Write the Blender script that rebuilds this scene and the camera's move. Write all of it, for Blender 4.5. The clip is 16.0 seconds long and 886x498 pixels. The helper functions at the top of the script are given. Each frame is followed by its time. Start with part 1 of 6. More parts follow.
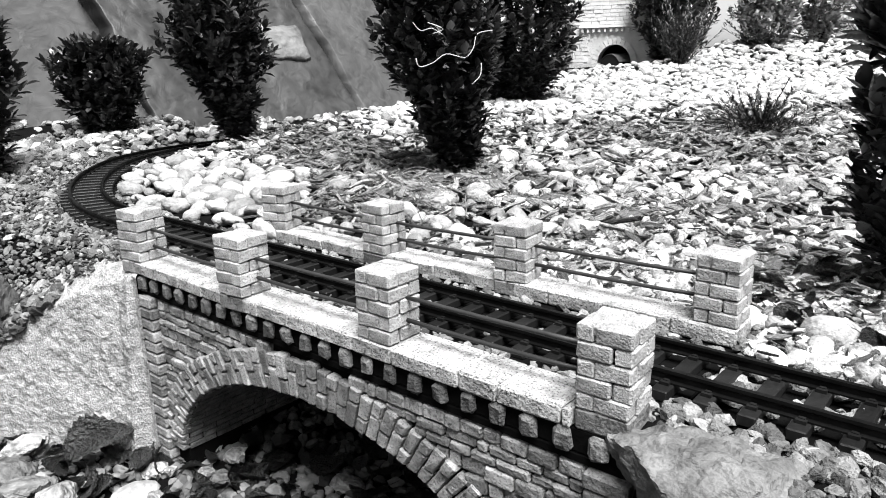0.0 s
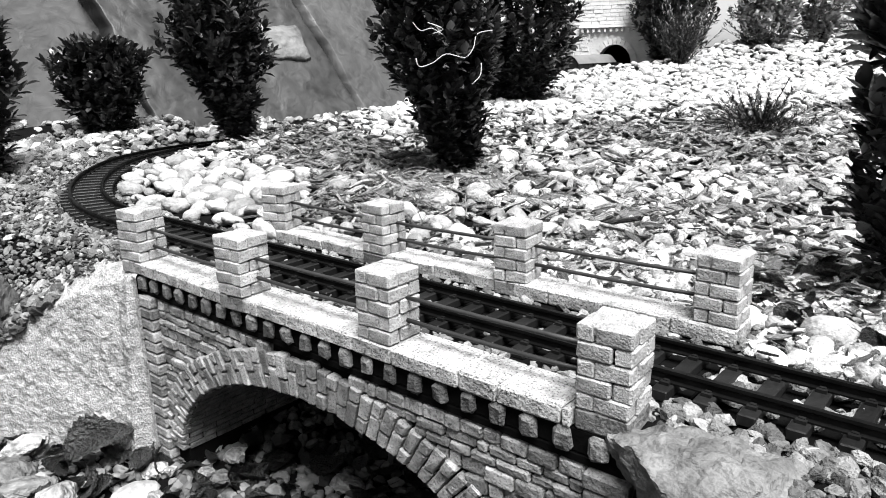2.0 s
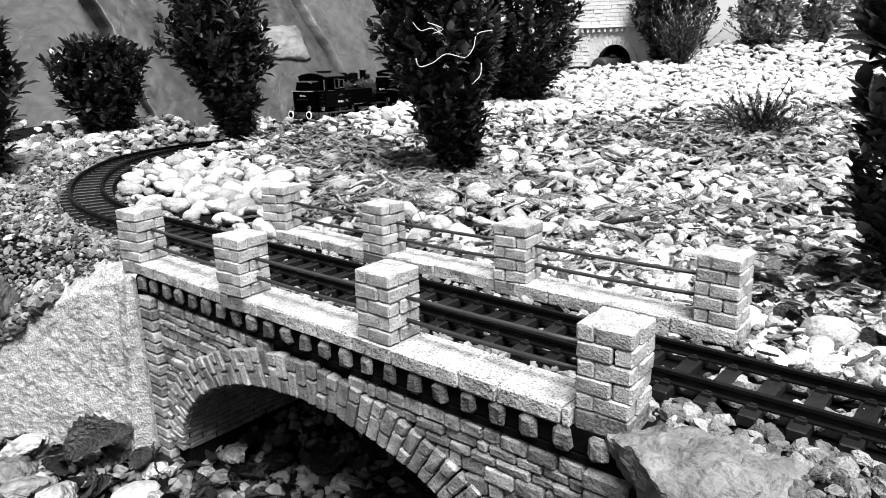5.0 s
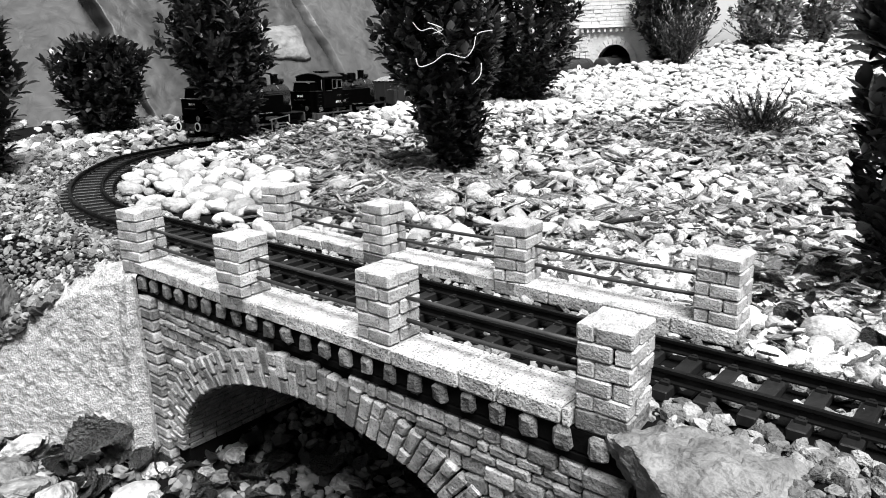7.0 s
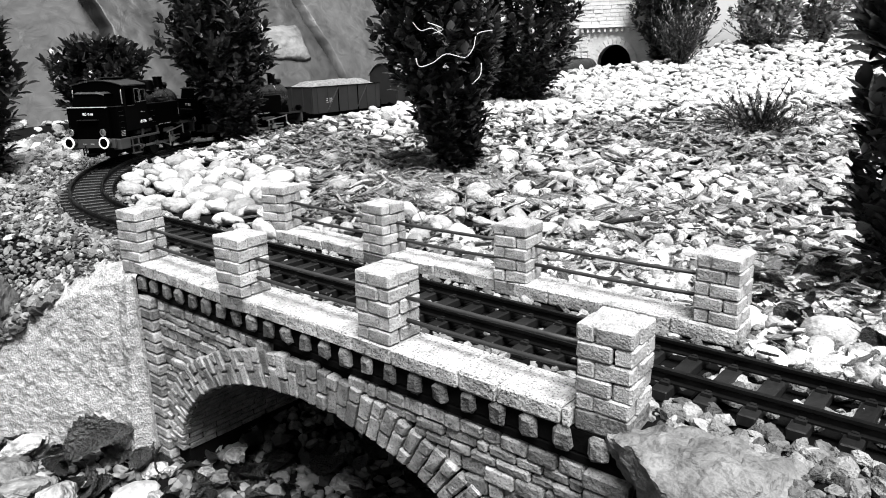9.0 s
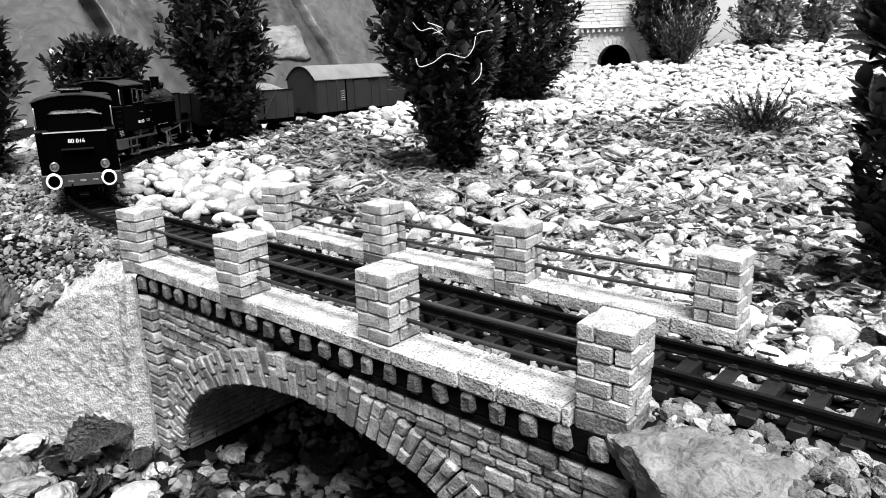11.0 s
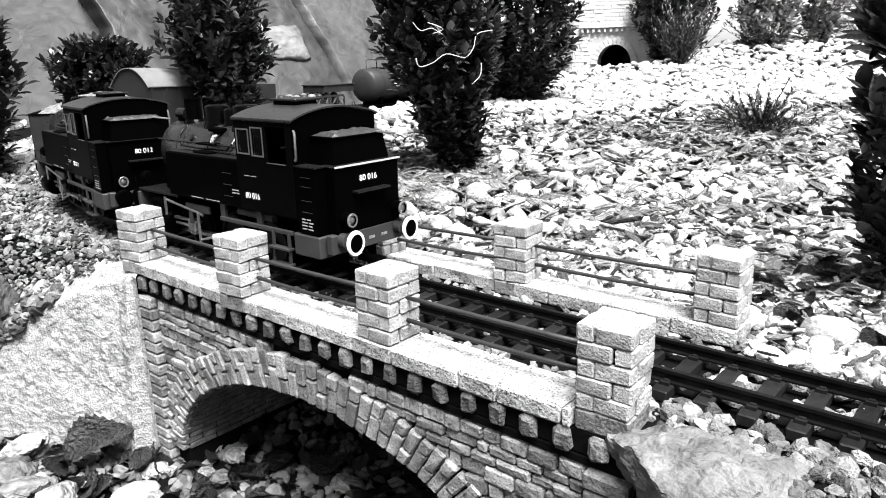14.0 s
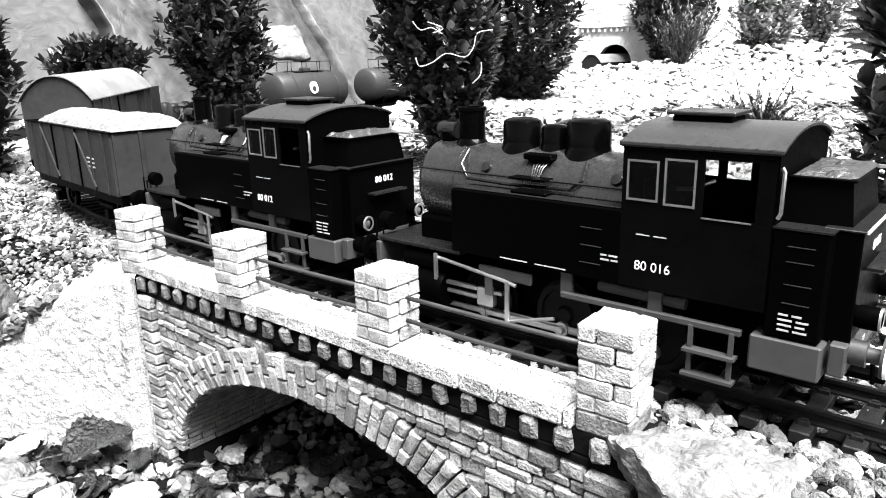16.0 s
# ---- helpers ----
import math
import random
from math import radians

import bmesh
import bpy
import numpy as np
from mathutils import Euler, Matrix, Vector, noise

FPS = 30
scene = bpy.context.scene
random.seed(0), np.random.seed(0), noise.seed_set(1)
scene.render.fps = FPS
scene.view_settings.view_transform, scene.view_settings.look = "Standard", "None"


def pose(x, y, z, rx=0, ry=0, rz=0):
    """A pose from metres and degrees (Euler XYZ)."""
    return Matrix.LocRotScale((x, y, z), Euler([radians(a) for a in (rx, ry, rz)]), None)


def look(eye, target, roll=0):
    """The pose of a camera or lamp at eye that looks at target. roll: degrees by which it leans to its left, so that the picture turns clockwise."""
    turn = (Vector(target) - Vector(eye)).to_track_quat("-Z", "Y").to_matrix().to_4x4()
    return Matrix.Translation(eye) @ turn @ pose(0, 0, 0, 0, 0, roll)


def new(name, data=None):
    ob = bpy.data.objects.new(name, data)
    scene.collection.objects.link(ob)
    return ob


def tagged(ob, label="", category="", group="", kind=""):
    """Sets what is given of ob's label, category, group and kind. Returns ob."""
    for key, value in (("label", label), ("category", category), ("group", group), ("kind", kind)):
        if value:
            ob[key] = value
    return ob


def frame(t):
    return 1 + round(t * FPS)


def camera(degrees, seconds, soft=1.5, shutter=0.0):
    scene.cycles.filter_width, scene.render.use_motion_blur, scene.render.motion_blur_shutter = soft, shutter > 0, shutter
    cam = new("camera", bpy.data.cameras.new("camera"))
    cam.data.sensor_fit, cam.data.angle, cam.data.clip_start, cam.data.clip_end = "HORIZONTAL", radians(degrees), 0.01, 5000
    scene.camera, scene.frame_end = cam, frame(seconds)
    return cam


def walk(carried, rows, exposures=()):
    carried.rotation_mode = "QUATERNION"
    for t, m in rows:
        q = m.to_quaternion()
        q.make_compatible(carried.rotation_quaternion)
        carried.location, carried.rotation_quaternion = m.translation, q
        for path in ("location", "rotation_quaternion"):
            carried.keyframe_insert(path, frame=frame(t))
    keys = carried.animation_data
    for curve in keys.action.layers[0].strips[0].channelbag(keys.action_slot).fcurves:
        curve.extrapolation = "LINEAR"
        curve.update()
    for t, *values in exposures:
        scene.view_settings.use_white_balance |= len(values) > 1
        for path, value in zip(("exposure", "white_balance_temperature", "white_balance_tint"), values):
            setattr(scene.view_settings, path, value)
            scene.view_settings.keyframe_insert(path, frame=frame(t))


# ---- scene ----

# ---------- camera ----------
EYE = Vector((0.688, -0.3368, 0.1953))
YAW, PITCH, ROLL = radians(130.43), radians(-15.37), -1.32
AIM = Vector((math.cos(PITCH) * math.cos(YAW), math.cos(PITCH) * math.sin(YAW), math.sin(PITCH)))
cam = camera(64.3, 16.0, soft=1.0)
walk(cam, [(0.0, look(EYE, EYE + AIM, ROLL)), (14.6, look(EYE, EYE + AIM, ROLL)),
           (15.3, look(EYE + AIM * 0.002, EYE + AIM, ROLL)), (16.0, look(EYE + AIM * 0.003, EYE + AIM, ROLL))],
     exposures=[(0.0, 1.87), (6.0, 1.87), (11.0, 1.87), (12.7, 1.89), (13.4, 2.1), (14.0, 2.32), (14.5, 2.36), (15.0, 2.59), (15.5, 2.74), (16.0, 3.04)])

# ---------- light: bright overcast day, a veiled sun high behind the camera ----------
SUN_EL, SUN_AZ = 65.0, -26.0
world = bpy.data.worlds.new("sky")
scene.world = world
world.use_nodes = True
nt = world.node_tree
sky = nt.nodes.new("ShaderNodeTexSky")
sky.sky_type, sky.sun_disc = "NISHITA", False
sky.sun_elevation, sky.sun_rotation = radians(SUN_EL), radians(90 - SUN_AZ)
grey = nt.nodes.new("ShaderNodeRGBToBW")
nt.links.new(sky.outputs[0], grey.inputs[0])
nt.links.new(grey.outputs[0], nt.nodes["Background"].inputs["Color"])
nt.nodes["Background"].inputs["Strength"].default_value = 0.045
sun_data = bpy.data.lights.new("sun", "SUN")
sun_data.energy, sun_data.angle = 4.8, radians(38)
sun = new("sun", sun_data)
sun.matrix_world = look((math.cos(radians(SUN_AZ)) * 5, math.sin(radians(SUN_AZ)) * 5, 5 * math.tan(radians(SUN_EL))), (0, 0, 0))

# ---------- materials (the film is black and white: neutral greys) ----------


def mat(name, base, rough=0.6, var=0.25, scale=40.0, bump=0.3, fine=6.0, metal=0.0, spread=0.0, island=0.0, spec=0.25, speck=0.0, bdist=0.002, warp=0.0, grain=False):
    """Grey material: base value, two scales of noise (var), relief (bump), random shade by object (spread) or by island (island), dark pits (speck); warp swirls the noise, grain runs it along each piece."""
    m = bpy.data.materials.new(name)
    m.use_nodes = True
    n, l = m.node_tree.nodes, m.node_tree.links
    b = n["Principled BSDF"]
    b.inputs["Roughness"].default_value, b.inputs["Metallic"].default_value = rough, metal
    b.inputs["Specular IOR Level"].default_value = spec
    tc = n.new("ShaderNodeTexCoord")
    a, c = n.new("ShaderNodeTexNoise"), n.new("ShaderNodeTexNoise")
    for t, s, d in ((a, scale, 3), (c, scale * fine, 4)):
        t.inputs["Scale"].default_value, t.inputs["Detail"].default_value = s, d
        t.inputs["Distortion"].default_value = warp
        if grain:
            at = n.new("ShaderNodeAttribute")
            at.attribute_name = "along_grain"
            l.new(at.outputs["Vector"], t.inputs["Vector"])
        else:
            l.new(tc.outputs["Object"], t.inputs["Vector"])

    def mth(op, x, y):
        k = n.new("ShaderNodeMath")
        k.operation = op
        for i, v in enumerate((x, y)):
            if isinstance(v, (int, float)):
                k.inputs[i].default_value = v
            else:
                l.new(v, k.inputs[i])
        return k.outputs[0]
    mix = mth("ADD", mth("MULTIPLY", a.outputs["Fac"], 0.6), mth("MULTIPLY", c.outputs["Fac"], 0.4))
    fac = mth("ADD", mth("MULTIPLY", mth("SUBTRACT", mix, 0.5), 4 * var), 1.0)
    if spread:
        oi = n.new("ShaderNodeObjectInfo")
        fac = mth("MULTIPLY", fac, mth("ADD", mth("MULTIPLY", oi.outputs["Random"], spread), 1 - spread / 2))
    if island:
        ge = n.new("ShaderNodeNewGeometry")
        fac = mth("MULTIPLY", fac, mth("ADD", mth("MULTIPLY", ge.outputs["Random Per Island"], island), 1 - island / 2))
    if speck:
        v = n.new("ShaderNodeTexNoise")
        v.inputs["Scale"].default_value = scale * 9
        l.new(tc.outputs["Object"], v.inputs["Vector"])
        hole = mth("GREATER_THAN", v.outputs["Fac"], 0.6)
        fac = mth("MULTIPLY", fac, mth("SUBTRACT", 1.0, mth("MULTIPLY", hole, speck)))
    val = mth("MINIMUM", mth("MAXIMUM", mth("MULTIPLY", fac, base), 0.0004), 0.9)
    l.new(val, b.inputs["Base Color"])
    l.new(mth("MINIMUM", mth("ADD", mth("MULTIPLY", mth("SUBTRACT", c.outputs["Fac"], 0.5), 0.35), rough), 1.0), b.inputs["Roughness"])
    if bump:
        bp = n.new("ShaderNodeBump")
        bp.inputs["Strength"].default_value, bp.inputs["Distance"].default_value = bump, bdist
        l.new(mix, bp.inputs["Height"])
        l.new(bp.outputs[0], b.inputs["Normal"])
    return m


# Soil set near black, so its colour holds the shade between stones.
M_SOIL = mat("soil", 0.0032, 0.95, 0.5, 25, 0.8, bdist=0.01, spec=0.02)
M_STONE = mat("white_pebble", 0.27, 0.65, 0.8, 45, 1.0, island=0.9, bdist=0.006, speck=0.45)
M_STONE_OB = mat("white_pebble_single", 0.2, 0.65, 0.6, 1.2, 0.3, spread=0.8, bdist=0.04, fine=6, speck=0.2)
M_HOLLOW = mat("grey_pebble", 0.1536, 0.6, 0.9, 1.3, 0.5, spread=1.4, bdist=0.08, fine=4)
M_LITTER = mat("dark_litter", 0.0768, 0.8, 0.5, 60, 0.6, island=1.8)
M_CHIP = mat("bark_chip", 0.16, 0.8, 1.0, 2.6, 1.0, island=1.8, bdist=0.01, fine=3, grain=True)
M_WEATHERED = mat("weathered_stone", 0.1728, 0.7, 0.8, 45, 1.0, island=1.4, bdist=0.006, speck=0.3)
M_GRAVEL = mat("gravel", 0.075, 0.8, 0.8, 90, 1.0, island=1.9, bdist=0.004)
M_BRICK = mat("cast_stone_brick", 0.2304, 0.85, 0.6, 110, 0.8, spread=0.4, speck=0.5, bdist=0.004)
M_WALL = mat("cast_stone_wall", 0.16, 0.85, 0.75, 75, 0.9, spread=0.9, speck=0.5, bdist=0.004)
# Dark mortar joints; also the near black used where shade is coloured in.
M_MORTAR_SHADE = mat("mortar_and_shade", 0.00256, 0.95, 0.4, 60, 0.6, spec=0.03)
M_LEDGE = mat("pale_coping_stone", 0.2432, 0.85, 0.75, 75, 1.0, spread=0.25, speck=0.75, bdist=0.004)
# Corbel stone darkened to carry the shade beneath the coping.
M_CORBEL = mat("shaded_corbel", 0.0704, 0.85, 0.75, 90, 1.0, spread=0.8, speck=0.5, bdist=0.004)
M_PLASTER = mat("rough_plaster", 0.2258, 0.9, 0.7, 110, 0.9, fine=4, speck=0.6, bdist=0.004)
M_RAIL = mat("dark_rail_metal", 0.003, 0.35, 0.3, 50, 0.15, spec=0.1)
M_TIE = mat("brown_plastic_tie", 0.0065, 0.45, 0.4, 60, 0.3, spread=0.6, spec=0.17)
M_ROD = mat("dark_wire", 0.0192, 0.5, 0.3, 60, 0.2)
M_LEAF = mat("evergreen_leaf", 0.02176, 0.32, 0.3, 30, 0.2, island=1.6, spec=0.55)
M_LEAF_OB = mat("evergreen_leaf_single", 0.07, 0.3, 0.3, 30, 0.2, spread=1.3, spec=0.5)
M_TWIG = mat("twig", 0.0256, 0.8, 0.3, 60, 0.5)
M_SHRUB = mat("heather_leaf", 0.0576, 0.7, 0.3, 60, 0.3, island=1.2)
M_PALE = mat("pale_shrub_leaf", 0.416, 0.7, 0.3, 60, 0.3, island=1.0)
M_ROCK = mat("smooth_boulder", 0.022, 0.5, 0.8, 3.4, 0.5, fine=6, bdist=0.01, warp=1.4, spec=0.2)
# Darker copy of the boulder stone; its base includes deep shade behind shrubs.
M_SHADED_ROCK = mat("shaded_smooth_boulder", 0.0095, 0.5, 0.9, 3.0, 0.5, fine=6, bdist=0.01, warp=1.4, spec=0.13)
M_PALE_ROCK = mat("pale_weathered_rock", 0.0448, 0.5, 0.7, 3.2, 0.5, fine=7, bdist=0.01, warp=1.6)
M_SLAB = mat("flat_stone", 0.0925, 0.7, 0.95, 4, 0.35, speck=0.25, bdist=0.02, fine=9)
M_DEAD = mat("dry_leaf", 0.064, 0.6, 0.8, 3.0, 1.0, spread=1.5, bdist=0.1)
M_PORTAL = mat("pale_portal_stone", 0.4608, 0.85, 0.2, 30, 0.6, spread=0.2)
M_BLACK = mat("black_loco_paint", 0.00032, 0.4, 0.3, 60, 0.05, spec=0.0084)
M_RED = mat("red_frame_paint", 0.02304, 0.45, 0.2, 60, 0.1)
# Black paint lightened for sky light on tank, bunker and platform tops.
M_ROOF = mat("lit_loco_paint", 0.00384, 0.32, 0.25, 60, 0.1, spec=0.35)
# Lighter still: the roof's sky sheen is put into its base colour.
M_CAB = mat("lit_cab_roof_paint", 0.013, 0.33, 0.25, 60, 0.1, spec=0.5)
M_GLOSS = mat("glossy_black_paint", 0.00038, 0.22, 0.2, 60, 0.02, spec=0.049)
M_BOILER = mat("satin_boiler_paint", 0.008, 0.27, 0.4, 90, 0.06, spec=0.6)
M_WHEEL = mat("dark_wheel_paint", 0.00256, 0.5, 0.2, 60, 0.1, spec=0.07)
M_WHITE = mat("white_paint", 0.8, 0.5, 0.05, 60, 0.0)
# Pale diffuse colour standing for the reflection on a glossy edge.
M_EDGE = mat("painted_edge_glint", 0.3, 0.3, 0.2, 60, 0.1, spec=0.5)
# Body black raised a little for the sky light the cab sides catch.
M_CABSIDE = mat("lit_black_cab_paint", 0.0009, 0.4, 0.3, 60, 0.05, spec=0.014)
M_STEEL = mat("bare_steel", 0.3, 0.35, 0.2, 60, 0.1, metal=0.9)
M_WAGON = mat("wagon_paint", 0.0135, 0.5, 0.3, 30, 0.1, spec=0.15)
M_WROOF = mat("wagon_roof", 0.1, 0.5, 0.3, 30, 0.1, spec=0.2)
M_TANK = mat("tank_paint", 0.017, 0.45, 0.2, 20, 0.05, spec=0.12)
M_LOAD = mat("white_gravel_load", 0.14, 0.9, 0.9, 160, 1.0, bdist=0.008, speck=0.4)
M_COAL = mat("coal", 0.0192, 0.4, 0.5, 90, 1.0)
M_GLASS = bpy.data.materials.new("glass")
M_GLASS.use_nodes = True
_g = M_GLASS.node_tree.nodes["Principled BSDF"]
_g.inputs["Transmission Weight"].default_value, _g.inputs["Roughness"].default_value = 1.0, 0.03

# ---------- mesh helpers ----------


def part(name, bm, material, parent=None, label="", smooth=False):
    me = bpy.data.meshes.new(name)
    if isinstance(bm, tuple):
        me.from_pydata(*bm)
        me.update()
    else:
        bmesh.ops.recalc_face_normals(bm, faces=bm.faces)
        bm.to_mesh(me)
        bm.free()
    me.materials.append(material)
    if smooth:
        me.polygons.foreach_set("use_smooth", [True] * len(me.polygons))
    ob = new(name, me)
    ob.parent = parent
    if label:
        tagged(ob, label)
    if not smooth and material in (M_BLACK, M_GLOSS, M_BOILER, M_ROOF, M_CAB, M_CABSIDE, M_RED, M_WHEEL, M_TANK, M_WAGON, M_WROOF, M_STEEL):
        ob.data.polygons.foreach_set("use_smooth", [True] * len(ob.data.polygons))
        ob.data.set_sharp_from_angle(angle=radians(34))
    return ob


def shared(name, me, m, parent=None):
    """One more object on an existing mesh."""
    ob = new(name, me)
    ob.parent = parent
    ob.matrix_basis = m
    return ob


def box(x0, x1, y0, y1, z0, z1, bevel=0.0, bm=None, seg=1):
    bm = bm or bmesh.new()
    vs = bmesh.ops.create_cube(bm, size=1.0)["verts"]
    for v in vs:
        v.co = Vector(((x0 + x1) / 2 + v.co.x * (x1 - x0), (y0 + y1) / 2 + v.co.y * (y1 - y0), (z0 + z1) / 2 + v.co.z * (z1 - z0)))
    if bevel:
        es = list({e for v in vs for e in v.link_edges})
        bmesh.ops.bevel(bm, geom=es, offset=bevel, segments=seg, affect="EDGES", profile=0.5)
    return bm


def cyl(a, b, r, r2=None, n=16, bm=None):
    """Cylinder or cone from a to b."""
    bm = bm or bmesh.new()
    a, b = Vector(a), Vector(b)
    d = b - a
    m = Matrix.Translation((a + b) / 2) @ d.to_track_quat("Z", "Y").to_matrix().to_4x4()
    bmesh.ops.create_cone(bm, cap_ends=True, segments=n, radius1=r, radius2=r if r2 is None else r2, depth=d.length, matrix=m)
    return bm


def lathe(profile, n=20, axis="Z", at=(0, 0, 0), bm=None, cap=True):
    """Turns a profile of (radius, height) round an axis."""
    bm = bm or bmesh.new()
    rows = []
    for r, h in profile:
        row = []
        for i in range(n):
            t = 2 * math.pi * i / n
            c, s = r * math.cos(t), r * math.sin(t)
            co = {"Z": (c, s, h), "X": (h, c, s), "Y": (c, h, s)}[axis]
            row.append(bm.verts.new(Vector(co) + Vector(at)))
        rows.append(row)
    for p, q in zip(rows, rows[1:]):
        for i in range(n):
            bm.faces.new((p[i], p[(i + 1) % n], q[(i + 1) % n], q[i]))
    for row in (rows[0], rows[-1]):
        if cap and profile[rows.index(row)][0] > 1e-6:
            bm.faces.new(row)
    bmesh.ops.remove_doubles(bm, verts=bm.verts, dist=1e-6)
    return bm


def tube(points, r, n=8, bm=None):
    bm = bm or bmesh.new()
    pts = [Vector(p) for p in points]
    rows = []
    for i, p in enumerate(pts):
        d = (pts[min(i + 1, len(pts) - 1)] - pts[max(i - 1, 0)]).normalized()
        u = d.orthogonal().normalized()
        w = d.cross(u)
        rr = r[i] if isinstance(r, (list, tuple)) else r
        rows.append([bm.verts.new(p + rr * (u * math.cos(2 * math.pi * k / n) + w * math.sin(2 * math.pi * k / n))) for k in range(n)])
    for a, b in zip(rows, rows[1:]):
        best = min(range(n), key=lambda k: (a[0].co - b[k].co).length)
        for i in range(n):
            bm.faces.new((a[i], a[(i + 1) % n], b[(i + 1 + best) % n], b[(i + best) % n]))
    bm.faces.new(rows[0])
    bm.faces.new(rows[-1])
    return bm


def rough_block(x0, x1, y0, y1, z0, z1, bevel, jit, rng):
    """A bevelled block with uneven corners."""
    bm = box(x0, x1, y0, y1, z0, z1, bevel)
    for v in bm.verts:
        v.co += Vector((rng.uniform(-jit, jit), rng.uniform(-jit, jit), rng.uniform(-jit, jit)))
    return bm


def lump_mesh(name, material, rng, sub=2, flat=0.6, rough=0.18, angular=False, cut=0.9):
    """A stone of unit size."""
    bm = bmesh.new()
    bmesh.ops.create_icosphere(bm, subdivisions=sub, radius=0.5)
    off = Vector((rng.uniform(0, 50), rng.uniform(0, 50), rng.uniform(0, 50)))
    cuts = [(Vector((rng.uniform(-1, 1), rng.uniform(-1, 1), rng.uniform(-1, 1))).normalized(), rng.uniform(0.26, 0.42)) for _ in range(7 if angular else 5)]
    for v in bm.verts:
        v.co *= 1 + rough * 2 * noise.noise(v.co * 2.2 + off)
        for nrm, d in cuts:
            k = v.co.dot(nrm) - d
            if k > 0:
                v.co -= nrm * k * cut
        v.co.z *= flat
    me = bpy.data.meshes.new(name)
    bm.to_mesh(me)
    bm.free()
    me.materials.append(material)
    if not angular:
        me.polygons.foreach_set("use_smooth", [True] * len(me.polygons))
        me.set_sharp_from_angle(angle=radians(36))
    return me


def arrays(me):
    v = np.empty(len(me.vertices) * 3)
    me.vertices.foreach_get("co", v)
    return v.reshape(-1, 3), np.array([list(q.vertices) for q in me.polygons])


def scatter(name, meshes, places, material, smooth, label, category, grain=False):
    """Joins many placed copies of small meshes into one mesh. places: (matrix 4x4 as np array, index)."""
    vs, fs, gs, base = [], [], [], 0
    src = [arrays(m) for m in meshes]
    stretch = np.array((1.0, 11.0, 11.0))
    for m, i in places:
        v, f = src[i]
        vs.append(v @ m[:3, :3].T + m[:3, 3])
        fs.append(f + base)
        if grain:
            gs.append(v * stretch + np.array((base * 0.37 % 91, base * 0.61 % 83, base * 0.17 % 71)))
        base += len(v)
    v, f = np.concatenate(vs), np.concatenate(fs)
    me = bpy.data.meshes.new(name)
    k = f.shape[1]
    me.vertices.add(len(v))
    me.vertices.foreach_set("co", v.ravel())
    me.loops.add(f.size)
    me.loops.foreach_set("vertex_index", f.ravel())
    me.polygons.add(len(f))
    me.polygons.foreach_set("loop_start", np.arange(len(f)) * k)
    me.polygons.foreach_set("use_smooth", np.full(len(f), smooth))
    me.update(calc_edges=True)
    if smooth and len(f) < 400000:
        me.set_sharp_from_angle(angle=radians(36))
    if grain:
        me.attributes.new("along_grain", "FLOAT_VECTOR", "POINT").data.foreach_set("vector", np.concatenate(gs).ravel())
    me.materials.append(material)
    ob = new(name, me)
    return tagged(ob, label, category, kind="stuff")


def placed(x, y, z, rx, ry, rz, sx, sy=None, sz=None):
    m = Matrix.LocRotScale((x, y, z), Euler((rx, ry, rz)), (sx, sy or sx, sz or sx))
    return m


# ---------- the line of the railway ----------
TY, RT = 0.0865, 0.002            # middle of the straight, top of the rails
BEND, RAD, TURN = -0.197, 0.674, radians(82.35)
ARC = RAD * TURN
GRADE = 0.004
EX, EY = BEND - RAD * math.sin(TURN), TY + RAD - RAD * math.cos(TURN)   # end of the bend


def rail_z(s):
    """Top of the rails: a slight hump through the bend, then a gentle climb to the tunnel."""
    return RT + 0.009 * math.exp(-((s - 0.62) / 0.27) ** 2) + max(0.0, s - ARC - 0.5) * GRADE


def back_x(y):
    """Middle of the track behind the bend: straight, then swinging gently towards the tunnel."""
    return EX - (y - EY) / math.tan(TURN) + 0.155 * (max(0.0, y - EY - 0.7) / 1.6) ** 2


def line(s):
    """Place and heading (towards the camera's side) at s metres behind the start of the bend's straight; s = 0 at x = BEND, s < 0 on the bridge."""
    if s <= 0:
        return Vector((BEND - s, TY, rail_z(s))), 0.0
    if s <= ARC:
        a = s / RAD
        return Vector((BEND - RAD * math.sin(a), TY + RAD - RAD * math.cos(a), rail_z(s))), -a
    y = EY + (s - ARC) * math.sin(TURN)
    x = back_x(y)
    return Vector((x, y, rail_z(s))), math.atan2(-0.02, back_x(y - 0.01) - back_x(y + 0.01))


def dist_line(x, y):
    """Distance of a place from the middle of the track, on the ground plan."""
    if x >= BEND and y < 0.6:
        return abs(y - TY)
    cx, cy = BEND, TY + RAD
    ex, ey = EX, EY
    if y < ey:
        return abs(math.hypot(x - cx, y - cy) - RAD)
    return abs(x - back_x(y))


# ---------- ground ----------
QD = Vector((math.cos(YAW), math.sin(YAW)))
PROFILE = ((-90, -0.014), (1.3, -0.014), (1.55, 0.006), (1.95, 0.04), (2.5, 0.06), (2.9, 0.095), (3.3, 0.15), (4.5, 0.33), (7, 0.75), (30, 2.2), (120, 4.0))
BX0, BX1, BYB = 0.004, 0.545, 0.186


def ease(t):
    t = min(1.0, max(0.0, t))
    return t * t * (3 - 2 * t)


def wing_y(x):
    """Top line of the plastered wing wall that runs off the bridge's corner."""
    return -0.018 + 0.5 * min(0.0, x + 0.02)


